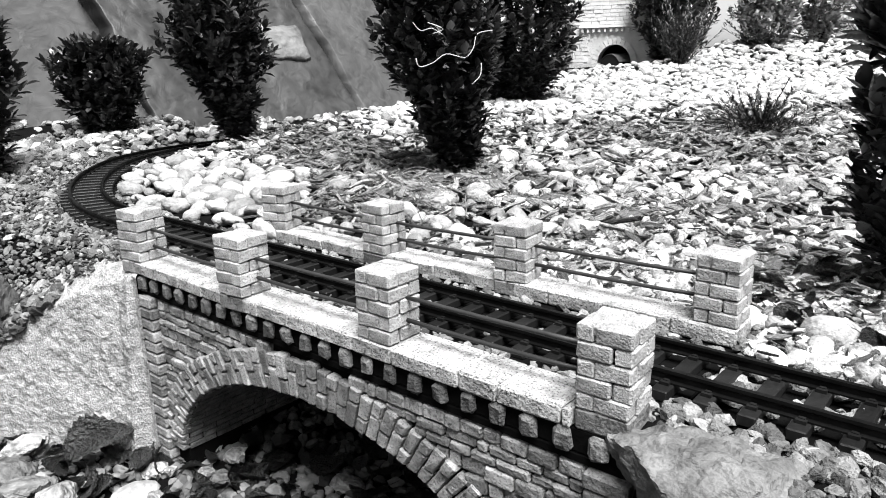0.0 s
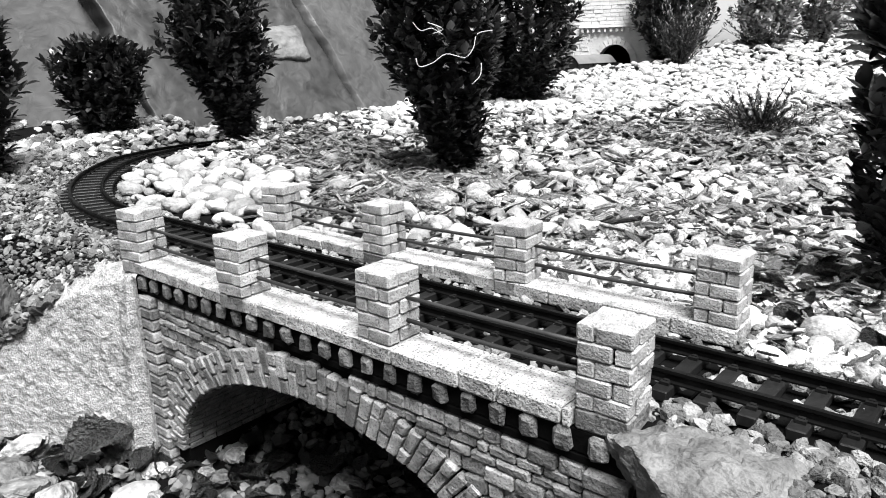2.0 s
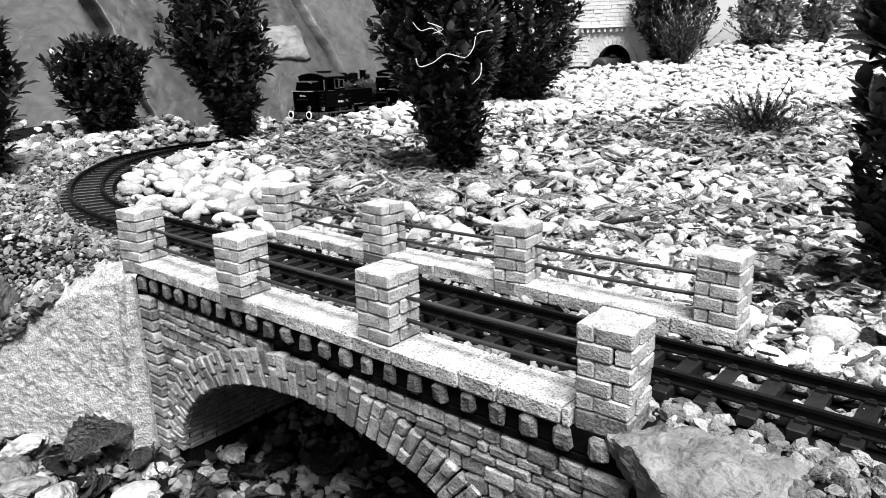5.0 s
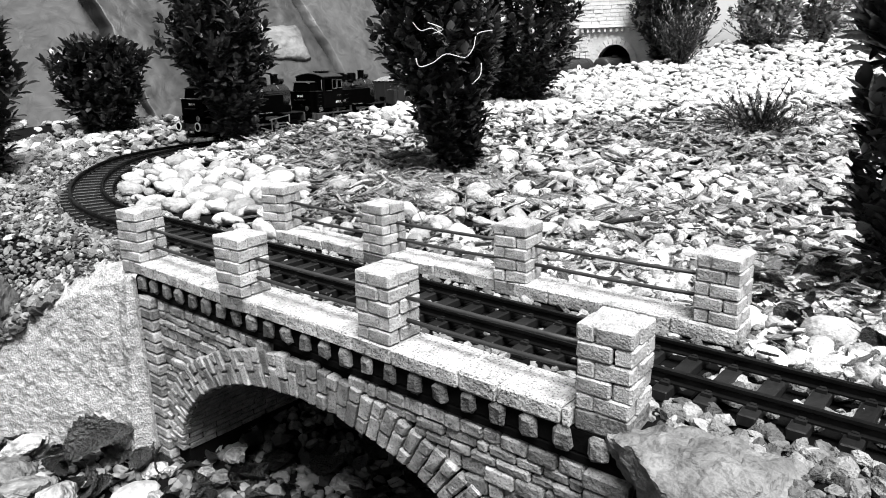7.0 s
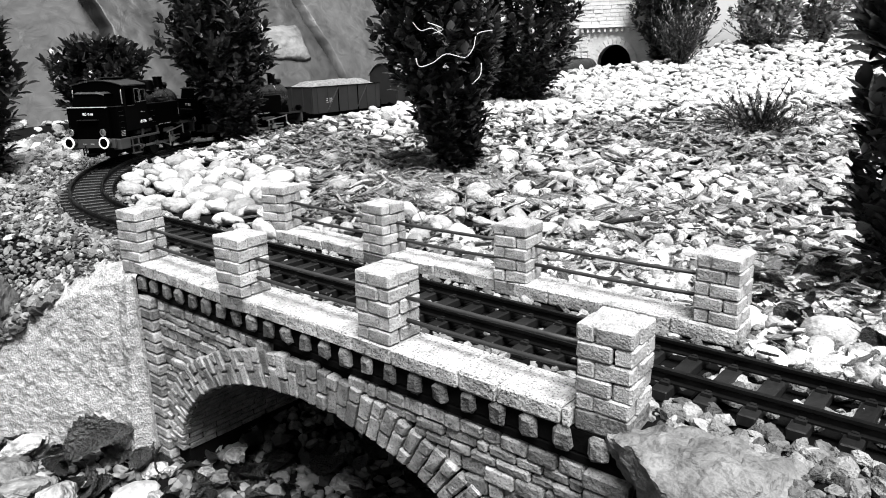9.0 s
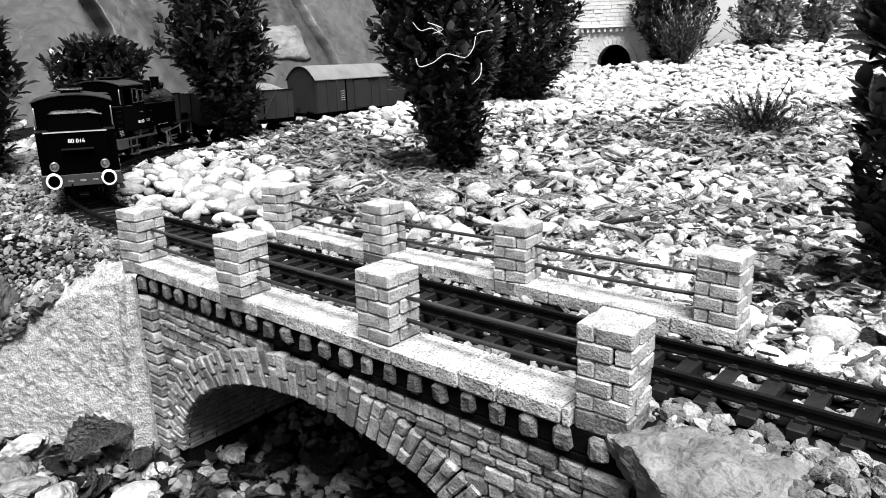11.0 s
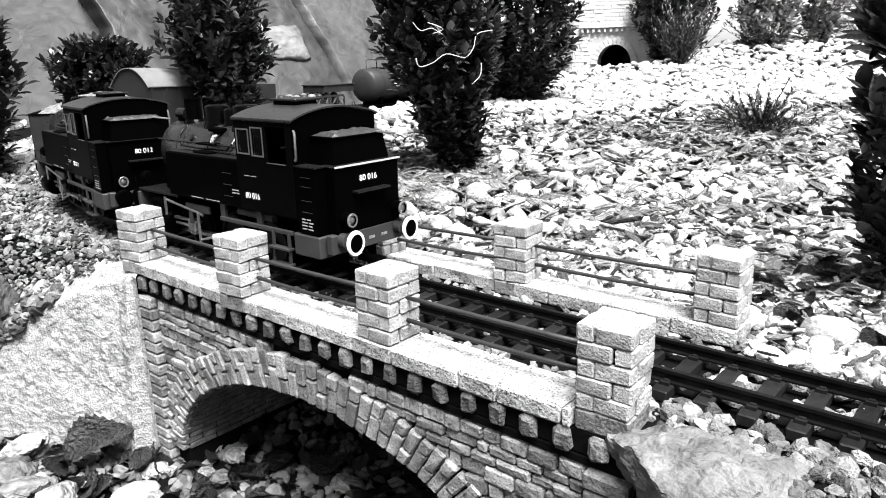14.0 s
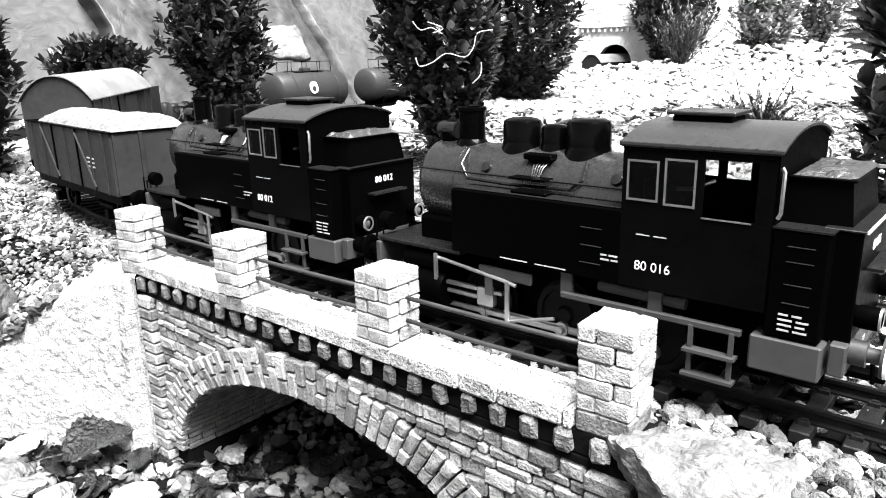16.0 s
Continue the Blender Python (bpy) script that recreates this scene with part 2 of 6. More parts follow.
def ground_z(x, y):
    q = (x - EYE.x) * QD.x + (y - EYE.y) * QD.y
    z = PROFILE[-1][1]
    for (a, b), (c, d) in zip(PROFILE, PROFILE[1:]):
        if q <= c:
            z = b + (d - b) * (q - a) / (c - a)
            break
    z += 0.008 * noise.noise(Vector((x * 5, y * 5, 0)))
    if y > 0.6 or x < BEND:
        d = dist_line(x, y)
        run = RAD * math.atan2(BEND - x, TY + RAD - y) if y < EY else ARC + y - EY
        bed = rail_z(run) - 0.018
        z = bed + (z - bed) * ease((d - 0.05) / (0.13 if y < 2.2 else 0.13 + 0.25 * ease((y - 2.2) / 0.6)))
        ex = back_x(y)
        if y > EY and x < ex:
            z = min(z, bed + 0.02)
    if y < 0.05 and x > -0.6:
        z = min(z, -0.016)
    # the hollow in front of and under the bridge
    low = -0.222 + 0.012 * noise.noise(Vector((x * 9, y * 9, 4)))
    if BX0 < x < BX1 and y < BYB:
        return low
    if x <= BX0 and y < 0.03:
        z = min(z, -0.012 + 1.05 * min(0.0, y + 0.02))
        yt = wing_y(x)
        return z + (low - z) * ease((yt + 0.034 - y) / 0.012)
    if x >= BX1 and y < 0.04:
        return z + (low - z) * ease((0.0 - y) / 0.12)
    return z


def axis_steps(lo, hi, step, far):
    a = list(np.arange(lo, hi + step / 2, step))
    k = step
    while a[-1] < far:
        k *= 1.35
        a.append(a[-1] + k)
    k = step
    while a[0] > -far:
        k *= 1.35
        a.insert(0, a[0] - k)
    return a


def build_ground():
    xs, ys = axis_steps(-1.7, 1.3, 0.0125, 150), axis_steps(-0.6, 3.4, 0.0125, 150)
    vs = [(x, y, ground_z(x, y)) for y in ys for x in xs]
    w = len(xs)
    fs = [(j * w + i, j * w + i + 1, j * w + w + i + 1, j * w + w + i) for j in range(len(ys) - 1) for i in range(w - 1)]
    return tagged(part("ground", (vs, [], fs), M_SOIL, smooth=True), "dark garden soil under stones and bark, gap shade in its colour", "ground", kind="structure")


ground = build_ground()

# ---------- bridge ----------
AX, AZ, AA, AB = 0.265, -0.2, 0.215, 0.126      # arch: middle, springing, half span, rise
RING = 0.034


def arch_z(x, extra=0.0):
    u = (x - AX) / (AA + extra)
    return AZ + (AB + extra) * math.sqrt(max(0.0, 1 - u * u)) if abs(u) < 1 else None


def arch_halfwidth(z, extra=0.0):
    u = (z - AZ) / (AB + extra)
    return (AA + extra) * math.sqrt(max(0.0, 1 - u * u)) if u < 1 else 0.0


def build_bridge():
    rng = random.Random(3)
    bridge = tagged(new("bridge"), "model stone arch bridge with brick posts and wire railings", "bridge")
    # core with the arched opening
    x0, x1, y0, y1, zt, zb = 0.004, 0.545, -0.008, 0.182, -0.014, -0.26
    xs = [x0] + [AX - AA * math.cos(math.pi * i / 40) for i in range(41)] + [x1]
    bm = bmesh.new()
    cols = []
    for i, x in enumerate(xs):
        lowz = arch_z(x) if 1 < i < len(xs) - 2 else AZ
        cols.append([bm.verts.new((x, y, z)) for y in (y0, y1) for z in (zt, lowz, zb)])
    for i, (a, b) in enumerate(zip(cols, cols[1:])):
        bm.faces.new((a[0], b[0], b[1], a[1]))
        bm.faces.new((a[3], a[4], b[4], b[3]))
        bm.faces.new((a[0], a[3], b[3], b[0]))
        if i in (0, len(cols) - 2):
            bm.faces.new((a[1], b[1], b[2], a[2]))
            bm.faces.new((a[4], a[5], b[5], b[4]))
        else:
            bm.faces.new((a[1], b[1], b[4], a[4]))
    for c in (cols[0], cols[-1]):
        bm.faces.new((c[0], c[1], c[2], c[5], c[4], c[3]))
    for i in (1, len(cols) - 2):
        c = cols[i]
        bm.faces.new((c[1], c[4], c[5], c[2]))
    part("core", bm, M_MORTAR_SHADE, bridge, "dark mortar between the stones")
    # vault lining: rows of bricks along the barrel
    vs, fs = [], []
    for k in range(56):
        for j in range(7):
            off = 0.5 if k % 2 else 0.0
            a0, a1 = math.pi * (k + 0.1) / 56, math.pi * (k + 0.9) / 56
            ya, yb = max(y0 - 0.003, y0 + (j - off + 0.03) * 0.032), min(y1 - 0.001, y0 + (j - off + 0.97) * 0.032)
            if yb < ya + 0.002:
                continue
            d = 0.0016 + rng.uniform(0, 0.0014)
            b = len(vs)
            for a in (a0, a1):
                for y in (ya, yb):
                    for e in (-0.001, d):
                        vs.append((AX - (AA - e) * math.cos(a), y, AZ + (AB - e) * math.sin(a)))
            fs += [tuple(b + q for q in f) for f in ((1, 3, 7, 5), (0, 1, 5, 4), (2, 6, 7, 3), (0, 2, 3, 1), (4, 5, 7, 6))]
    tagged(part("vault_bricks", (vs, [], fs), M_WALL, bridge, "rows of small bricks lining the arch"), kind="stuff")
    # ring of arch stones
    n = 60
    for k in range(n):
        a0, a1 = math.pi * (k + 0.07) / n, math.pi * (k + 0.93) / n
        inner = [0.0, RING * 0.36, RING * 0.40, RING * rng.uniform(0.95, 1.06)] if k % 2 else [0.0, RING * 0.62, RING * 0.66, RING * rng.uniform(0.95, 1.06)]
        for lo, hi in ((inner[0], inner[1]), (inner[2], inner[3])):
            bm = bmesh.new()
            f = y0 - 0.006 - rng.uniform(0, 0.0022)
            q = [[bm.verts.new((AX - (AA + e) * math.cos(a), y, AZ + (AB + e) * math.sin(a))) for y in (f, y0 + 0.006)] for a, e in ((a0, lo), (a1, lo), (a1, hi), (a0, hi))]
            bm.faces.new([v[0] for v in q])
            bm.faces.new([v[1] for v in reversed(q)])
            for i in range(4):
                bm.faces.new((q[i][0], q[i][1], q[(i + 1) % 4][1], q[(i + 1) % 4][0]))
            bmesh.ops.bevel(bm, geom=bm.edges[:], offset=0.0012, segments=1, affect="EDGES")
            for v in bm.verts:
                v.co += Vector((rng.uniform(-1, 1), rng.uniform(-1, 1), rng.uniform(-1, 1))) * 0.0006
            part("arch_stone", bm, M_WALL, bridge)
    # coursed wall stones between the pilasters
    z, made = -0.036, 0
    rest_v, rest_f = [], []
    while z > -0.235:
        h = rng.uniform(0.0065, 0.0125)
        zm = z - h / 2
        hw = arch_halfwidth(min(z, AZ + AB + RING), RING + 0.003) if zm < AZ + AB + RING else 0.0
        if zm < AZ:
            hw = AA + RING
        spans = [(0.03, 0.515)] if hw == 0 else [(0.03, AX - hw), (AX + hw, 0.515)]
        for a, b in spans:
            x = a
            while x < b - 0.003:
                w = min(rng.uniform(0.009, 0.027), b - x)
                if b - x - w < 0.007:
                    w = b - x
                f = y0 - 0.003 - rng.uniform(0, 0.0032)
                bm = rough_block(x + 0.0005, x + w - 0.0005, f, y0 + 0.004, z - h + 0.0005, z - 0.0005, min(0.0014, w * 0.2), 0.0006, rng)
                if made < 300:
                    part("wall_stone", bm, M_WALL, bridge)
                    made += 1
                else:
                    bm.verts.index_update()
                    k = len(rest_v)
                    rest_v += [v.co[:] for v in bm.verts]
                    rest_f += [tuple(v.index + k for v in q.verts) for q in bm.faces]
                    bm.free()
                x += w
        z -= h
    if rest_v:
        tagged(part("lower_wall_stones", (rest_v, [], rest_f), M_WALL, bridge), kind="stuff")
    # pilasters
    for xa, xb in ((0.002, 0.028), (0.517, 0.545)):
        z = -0.034
        while z > -0.235:
            part("pilaster_brick", rough_block(xa, xb, y0 - 0.011, y0 + 0.006, z - 0.0118, z - 0.0006, 0.0016, 0.0004, rng), M_WALL, bridge)
            z -= 0.0122
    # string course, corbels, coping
    # Moulding and band coloured near black for the shade under the coping.
    part("string_course", rough_block(0.0, 0.547, -0.0125, 0.0, -0.035, -0.0285, 0.001, 0.0004, rng), M_MORTAR_SHADE, bridge, "moulding under the corbels, coloured near black for shade")
    part("soffit", rough_block(0.0, 0.547, -0.0125, 0.0, -0.0285, -0.013, 0.001, 0.0002, rng), M_MORTAR_SHADE, bridge, "recessed band behind the corbels, shade put into its colour")
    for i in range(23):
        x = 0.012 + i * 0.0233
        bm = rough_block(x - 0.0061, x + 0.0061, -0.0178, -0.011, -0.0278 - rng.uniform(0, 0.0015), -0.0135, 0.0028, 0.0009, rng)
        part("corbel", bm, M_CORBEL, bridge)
    for ya, yb, ra in ((-0.0165, 0.0205, 5), (0.1545, 0.189, 6)):
        r2 = random.Random(ra)
        x = -0.004
        end = 0.507 if ya < 0 else 0.545
        while x < end - 0.004:
            w = min(r2.uniform(0.03, 0.06), end - x)
            part("coping_stone", rough_block(x + 0.0002, x + w - 0.0002, ya - r2.uniform(0, 0.0008), yb, -0.0128, r2.uniform(-0.0006, 0.0004), 0.0014, 0.0005, r2), M_LEDGE, bridge)
            x += w
        part("kerb_backing", box(0.0, 0.545, max(ya, 0.0) if ya < 0 else ya + 0.001, yb - 0.001, -0.03, -0.0125), M_MORTAR_SHADE, bridge)
    # Deck takes the same near black, standing for shade between the ties.
    part("deck", box(0.004, 0.545, 0.0, 0.18, -0.03, -0.0165), M_MORTAR_SHADE, bridge)
    # posts
    W3, HP = 0.033, 0.052
    pin = []
    for k in range(6):
        rr = random.Random(40 + k)
        L, S, h = W3 * 0.66, W3 * 0.34, HP / 5
        bm = rough_block(-L / 2 + 0.0004, L / 2 - 0.0004, -S / 2, S / 2 - 0.0003, -h / 2 + 0.0002, h / 2 - 0.0002, 0.0011, 0.0004, rr)
        me = bpy.data.meshes.new("brick")
        bm.to_mesh(me)
        bm.free()
        me.materials.append(M_BRICK)
        pin.append(me)
    for px, py, rot, base in POSTS:
        post = new("post")
        post.parent = bridge
        post.matrix_basis = pose(px, py, base, 0, 0, rot)
        tagged(post, "square brick railing post")
        part("post_core", box(-W3 / 2 + 0.003, W3 / 2 - 0.003, -W3 / 2 + 0.003, W3 / 2 - 0.003, -0.012, HP - 0.005), M_MORTAR_SHADE, post)
        for c in range(5):
            for s in range(4):
                flip = -1 if c % 2 else 1
                m = pose(0, 0, (c + 0.5) * HP / 5, 0, 0, 90 * s) @ pose(flip * W3 * 0.17 + rng.uniform(-0.0004, 0.0004), -W3 * 0.33 + rng.uniform(-0.0005, 0.0005), 0, rng.uniform(-1, 1), rng.uniform(-1.5, 1.5), rng.uniform(-1.5, 1.5))
                shared("brick", rng.choice(pin), m, post)
        part("cap_infill", box(-W3 * 0.47, W3 * 0.47, -W3 * 0.47, W3 * 0.47, HP - 0.0055, HP - 0.0007), M_BRICK, post)
        part("post_foot", rough_block(-W3 * 0.49, W3 * 0.49, -W3 * 0.49, W3 * 0.49, -0.013, -0.0002, 0.0012, 0.0004, rng), M_WALL, post)
    # wire railings
    for row in (POSTS[:4], POSTS[4:]):
        for (xa, ya, _, za), (xb, yb, _, zb2) in zip(row, row[1:]):
            for h, sag in ((0.0315, 0.0006), (0.0145, 0.0012)):
                pts = [Vector((xa + 0.012 + (xb - xa - 0.024) * t, ya + (yb - ya) * t + 0.003, za + h + (zb2 - za) * t - sag * 4 * t * (1 - t))) for t in (0, 0.25, 0.5, 0.75, 1)]
                part("railing_bar", tube(pts, 0.0017, 8), M_ROD, bridge, "thin dark wire bar", smooth=True)
    return bridge


POSTS = [(-0.0027, -0.0017, 8.6, 0.0005), (0.175, -0.003, 5.3, 0.0002), (0.3474, 0.0008, 1.7, 0.0), (0.5235, 0.0036, 3.5, 0.0),
         (0.0046, 0.1695, 16.8, 0.0), (0.1784, 0.1668, -2.8, -0.001), (0.3451, 0.1696, 6.7, 0.0), (0.5252, 0.1728, 1.5, 0.0005)]
bridge = build_bridge()

# ---------- track ----------


def build_track():
    track = tagged(new("railway_track"), "garden railway track with dark rails on plastic ties", "railway track")
    prof = [(-0.0018, 0), (0.0018, 0), (0.0018, -0.0022), (0.0007, -0.003), (0.0007, -0.0066), (0.0034, -0.0072), (0.0034, -0.0084), (-0.0034, -0.0084), (-0.0034, -0.0072), (-0.0007, -0.0066), (-0.0007, -0.003), (-0.0018, -0.0022)]
    steps = [-1.9, -1.0, -0.5] + [-0.25 + 0.025 * i for i in range(60)] + [1.3 + 0.2 * i for i in range(12)]
    for side in (-0.0233, 0.0233):
        bm = bmesh.new()
        rows = []
        for s in steps:
            c, a = line(s)
            nrm = Vector((-math.sin(a), math.cos(a), 0))
            rows.append([bm.verts.new(c + nrm * (side + u) + Vector((0, 0, v))) for u, v in prof])
        for p, q in zip(rows, rows[1:]):
            for i in range(12):
                bm.faces.new((p[i], p[(i + 1) % 12], q[(i + 1) % 12], q[i]))
        part("rail", bm, M_RAIL, track, "dark weathered metal rail")
    bm = box(-0.0054, 0.0054, -0.0385, 0.0385, -0.0158, -0.0084, 0.0008)
    for s in (-0.0233, 0.0233):
        for d in (-1, 1):
            box(-0.003, 0.003, s + d * 0.0052 - 0.0016, s + d * 0.0052 + 0.0016, -0.0088, -0.0062, 0, bm)
            box(-0.0018, 0.0018, s + d * 0.0032 - 0.0012, s + d * 0.0032 + 0.0012, -0.0088, -0.0056, 0, bm)
    me = bpy.data.meshes.new("tie")
    bmesh.ops.recalc_face_normals(bm, faces=bm.faces)
    bm.to_mesh(me)
    bm.free()
    me.materials.append(M_TIE)
    s = -1.2
    while s < 3.4:
        c, a = line(s)
        shared("tie", me, Matrix.Translation(c) @ Matrix.Rotation(a, 4, "Z"), track)
        s += 0.0262
    return track


build_track()

# ---------- rock wall, plaster bank, flat stones ----------


def build_boulder(p0, p1, top0, top1, lean, push, seed, label, stone, shear):
    """A big smooth slab of rock: stands on the ground line p0-p1 and leans back; its edges slant by shear (at p0, at p1)."""
    p0, p1 = Vector(p0), Vector(p1)
    along = p1 - p0
    out = Vector((along.y, -along.x, 0)).normalized()
    nu, nv = 200, 130

    def face(u, v, proud=0.0):
        edge = min(u, 1 - u) * along.length
        ragged = 0.012 * noise.noise(Vector((v * 9, seed * 3.0, u))) + 0.005 * noise.noise(Vector((v * 31, seed, u)))
        rim = max(0.0, 1 - edge / 0.009) ** 2 * 0.06 + max(0.0, (v - 0.85) / 0.15) ** 2 * 0.12
        top = top0 + (top1 - top0) * u + 0.05 * noise.noise(Vector((u * 3, seed, 0)))
        z = -0.08 + v * (top + 0.08)
        c = p0 + along * (u - (shear[0] + (shear[1] - shear[0]) * u) * v) + along.normalized() * ragged
        q = Vector((u * along.length * 2.2, v * 2.0, seed * 7.3))
        # layers slant across the face; each ends in a low step
        lay = q.y * 1.5 - q.x * 0.55 + 0.5 * noise.noise(q * 0.9)
        step = abs((lay % 1.0) - 0.5) * 2
        relief = 0.03 * noise.noise(q * 0.8) + 0.007 * noise.noise(q * 2.6) + 0.004 * noise.noise(q * 7) + 0.0018 * noise.noise(q * 19)
        relief += 0.008 * ease(step * 1.4) * (0.4 + 0.6 * noise.noise(q * 1.1 + Vector((5, 1, 2))))
        thin = abs(noise.noise(Vector((q.x * 1.5 + q.y * 0.9, q.y * 0.5, q.z + 3))))
        relief -= 0.012 * math.exp(-(thin / 0.012) ** 2) * max(0.0, 0.3 + noise.noise(q * 1.3 + Vector((7, 3, 1))))
        return (c - out * (lean * z + rim - relief - push - proud))[:2] + (z,)
    vs = [face(i / nu, j / nv) for j in range(nv + 1) for i in range(nu + 1)]
    w = nu + 1
    fs = [(j * w + i, j * w + i + 1, j * w + w + i + 1, j * w + w + i) for j in range(nv) for i in range(nu)]
    n = len(vs)
    ring = [i for i in range(w)] + [j * w + nu for j in range(1, nv + 1)] + [nv * w + i for i in range(nu - 1, -1, -1)] + [j * w for j in range(nv - 1, 0, -1)]
    vs += [(Vector(vs[i]) - out * 0.5)[:] for i in ring]
    fs += [(ring[k], n + k, n + (k + 1) % len(ring), ring[(k + 1) % len(ring)]) for k in range(len(ring))]
    fs.append(tuple(n + k for k in range(len(ring))))
    tagged(part("boulder", (vs, [], fs), stone, smooth=True), label, "rock", "rock wall behind the railway")
    return face


build_boulder((-1.78, -0.75, 0), (-1.243, 0.705, 0), 0.27, 0.62, 0.75, 0.0, 1, "huge smooth grey boulder leaning back behind the shrubs", M_SHADED_ROCK, (0.06, 0.06))
SLAB_FACE = build_boulder((-1.226, 0.69, 0), (-1.165, 1.425, 0), 0.85, 0.9, 0.6, 0.02, 2, "grey cracked rock slab with a pale patch", M_ROCK, (0.16, 0.34))
build_boulder((-1.15, 1.458, 0), (-1.30, 2.9, 0), 0.95, 0.9, 0.5, -0.03, 3, "grey weathered rock slab beside a crack", M_PALE_ROCK, (0.15, 0.1))


def build_pale_rock():
    """A pale weathered block standing a little proud of the slab."""
    vs, n = [], 30
    for j in range(n + 1):
        for i in range(n + 1):
            a, b = -1 + 2 * i / n, -1 + 2 * j / n
            r = 1 + 0.18 * noise.noise(Vector((a * 1.5, b * 1.5, 3)))
            e = max(abs(a), abs(b))
            vs.append(SLAB_FACE(0.795 + 0.125 * a * r + 0.02 * b, 0.345 + 0.062 * b * r, 0.03 * (1 - e ** 8) - 0.012 + 0.006 * noise.noise(Vector((a * 4, b * 4, 1)))))
    w = n + 1
    fs = [(j * w + i, j * w + i + 1, j * w + w + i + 1, j * w + w + i) for j in range(n) for i in range(n)]
    tagged(part("pale_rock", (vs, [], fs), mat("pale_rock", 0.0768, 0.7, 0.7, 9, 0.8, fine=6, bdist=0.01, warp=1.0), smooth=True), "pale angular block set in the rock wall", "rock")


build_pale_rock()


def build_bank():
    """The plastered wing wall beside the bridge: a rough, slightly leaning face."""
    vs, nx, ny = [], 230, 170
    for j in range(ny + 1):
        for i in range(nx + 1):
            x = -0.36 + 0.368 * i / nx
            yt = wing_y(x)
            top = -0.012 + 1.05 * min(0.0, yt + 0.02) + 0.004
            v = j / ny
            z = top + (-0.245 - top) * max(0.0, v - 0.05) / 0.95
            q = Vector((x * 70, yt * 70, z * 70))
            d = 0.004 * noise.noise(q * 0.3) + 0.0014 * noise.noise(q * 1.3) + 0.0011 * noise.noise(q * 3.1) - 0.004 * max(0.0, noise.noise(q * 1.7 + Vector((9, 2, 5))) - 0.42)
            y = yt + 0.04 * max(0.0, 1 - v * 9) ** 2 - 0.004 - 0.022 * v - d
            y = max(y, -0.0195) if x > -0.002 else y
            z += 1.05 * max(0.0, min(y, -0.02) - yt)
            vs.append((x, y, z))
    w = nx + 1
    fs = [(j * w + i, j * w + w + i, j * w + w + i + 1, j * w + i + 1) for j in range(ny) for i in range(nx)]
    return tagged(part("plaster_bank", (vs, [], fs), M_PLASTER, smooth=True), "rough white plaster wing wall beside the bridge", "wall", kind="structure")


build_bank()


def flat_stone(name, loc, rot, size, seed, material, label, cuts=9):
    me = lump_mesh(name, material, random.Random(seed), 5, 1.0, 0.16, True)
    for v in me.vertices:
        v.co += Vector((noise.noise(v.co * 9), noise.noise(v.co * 9 + Vector((5, 0, 0))), noise.noise(v.co * 9 + Vector((0, 7, 0))))) * 0.04 + Vector((0, 0, 1)) * 0.03 * noise.noise(v.co * 22)
        v.co.z += 0.05 * round(3 * noise.noise(Vector((v.co.x * 2.5, v.co.y * 2.5, seed)))) / 3
    ob = new(name, me)
    ob.matrix_basis = placed(*loc, *[radians(a) for a in rot], *size)
    return tagged(ob, label, "stone")


flat_stone("flat_stone", (0.577, -0.004, -0.024), (-8, 6, 20), (0.105, 0.1, 0.08), 11, M_SLAB, "flat grey stone at the foot of the bridge")
flat_stone("flat_stone", (0.572, -0.03, -0.082), (4, -4, 40), (0.13, 0.1, 0.11), 12, M_SLAB, "broken grey stone under the flat one")
flat_stone("dark_stone", (-0.188, -0.088, -0.078), (0, 10, 30), (0.075, 0.06, 0.085), 13, mat("dark_stone", 0.032, 0.7, 0.4, 20, 0.7), "dark stone beside the plaster bank")

# ---------- tunnel portal ----------


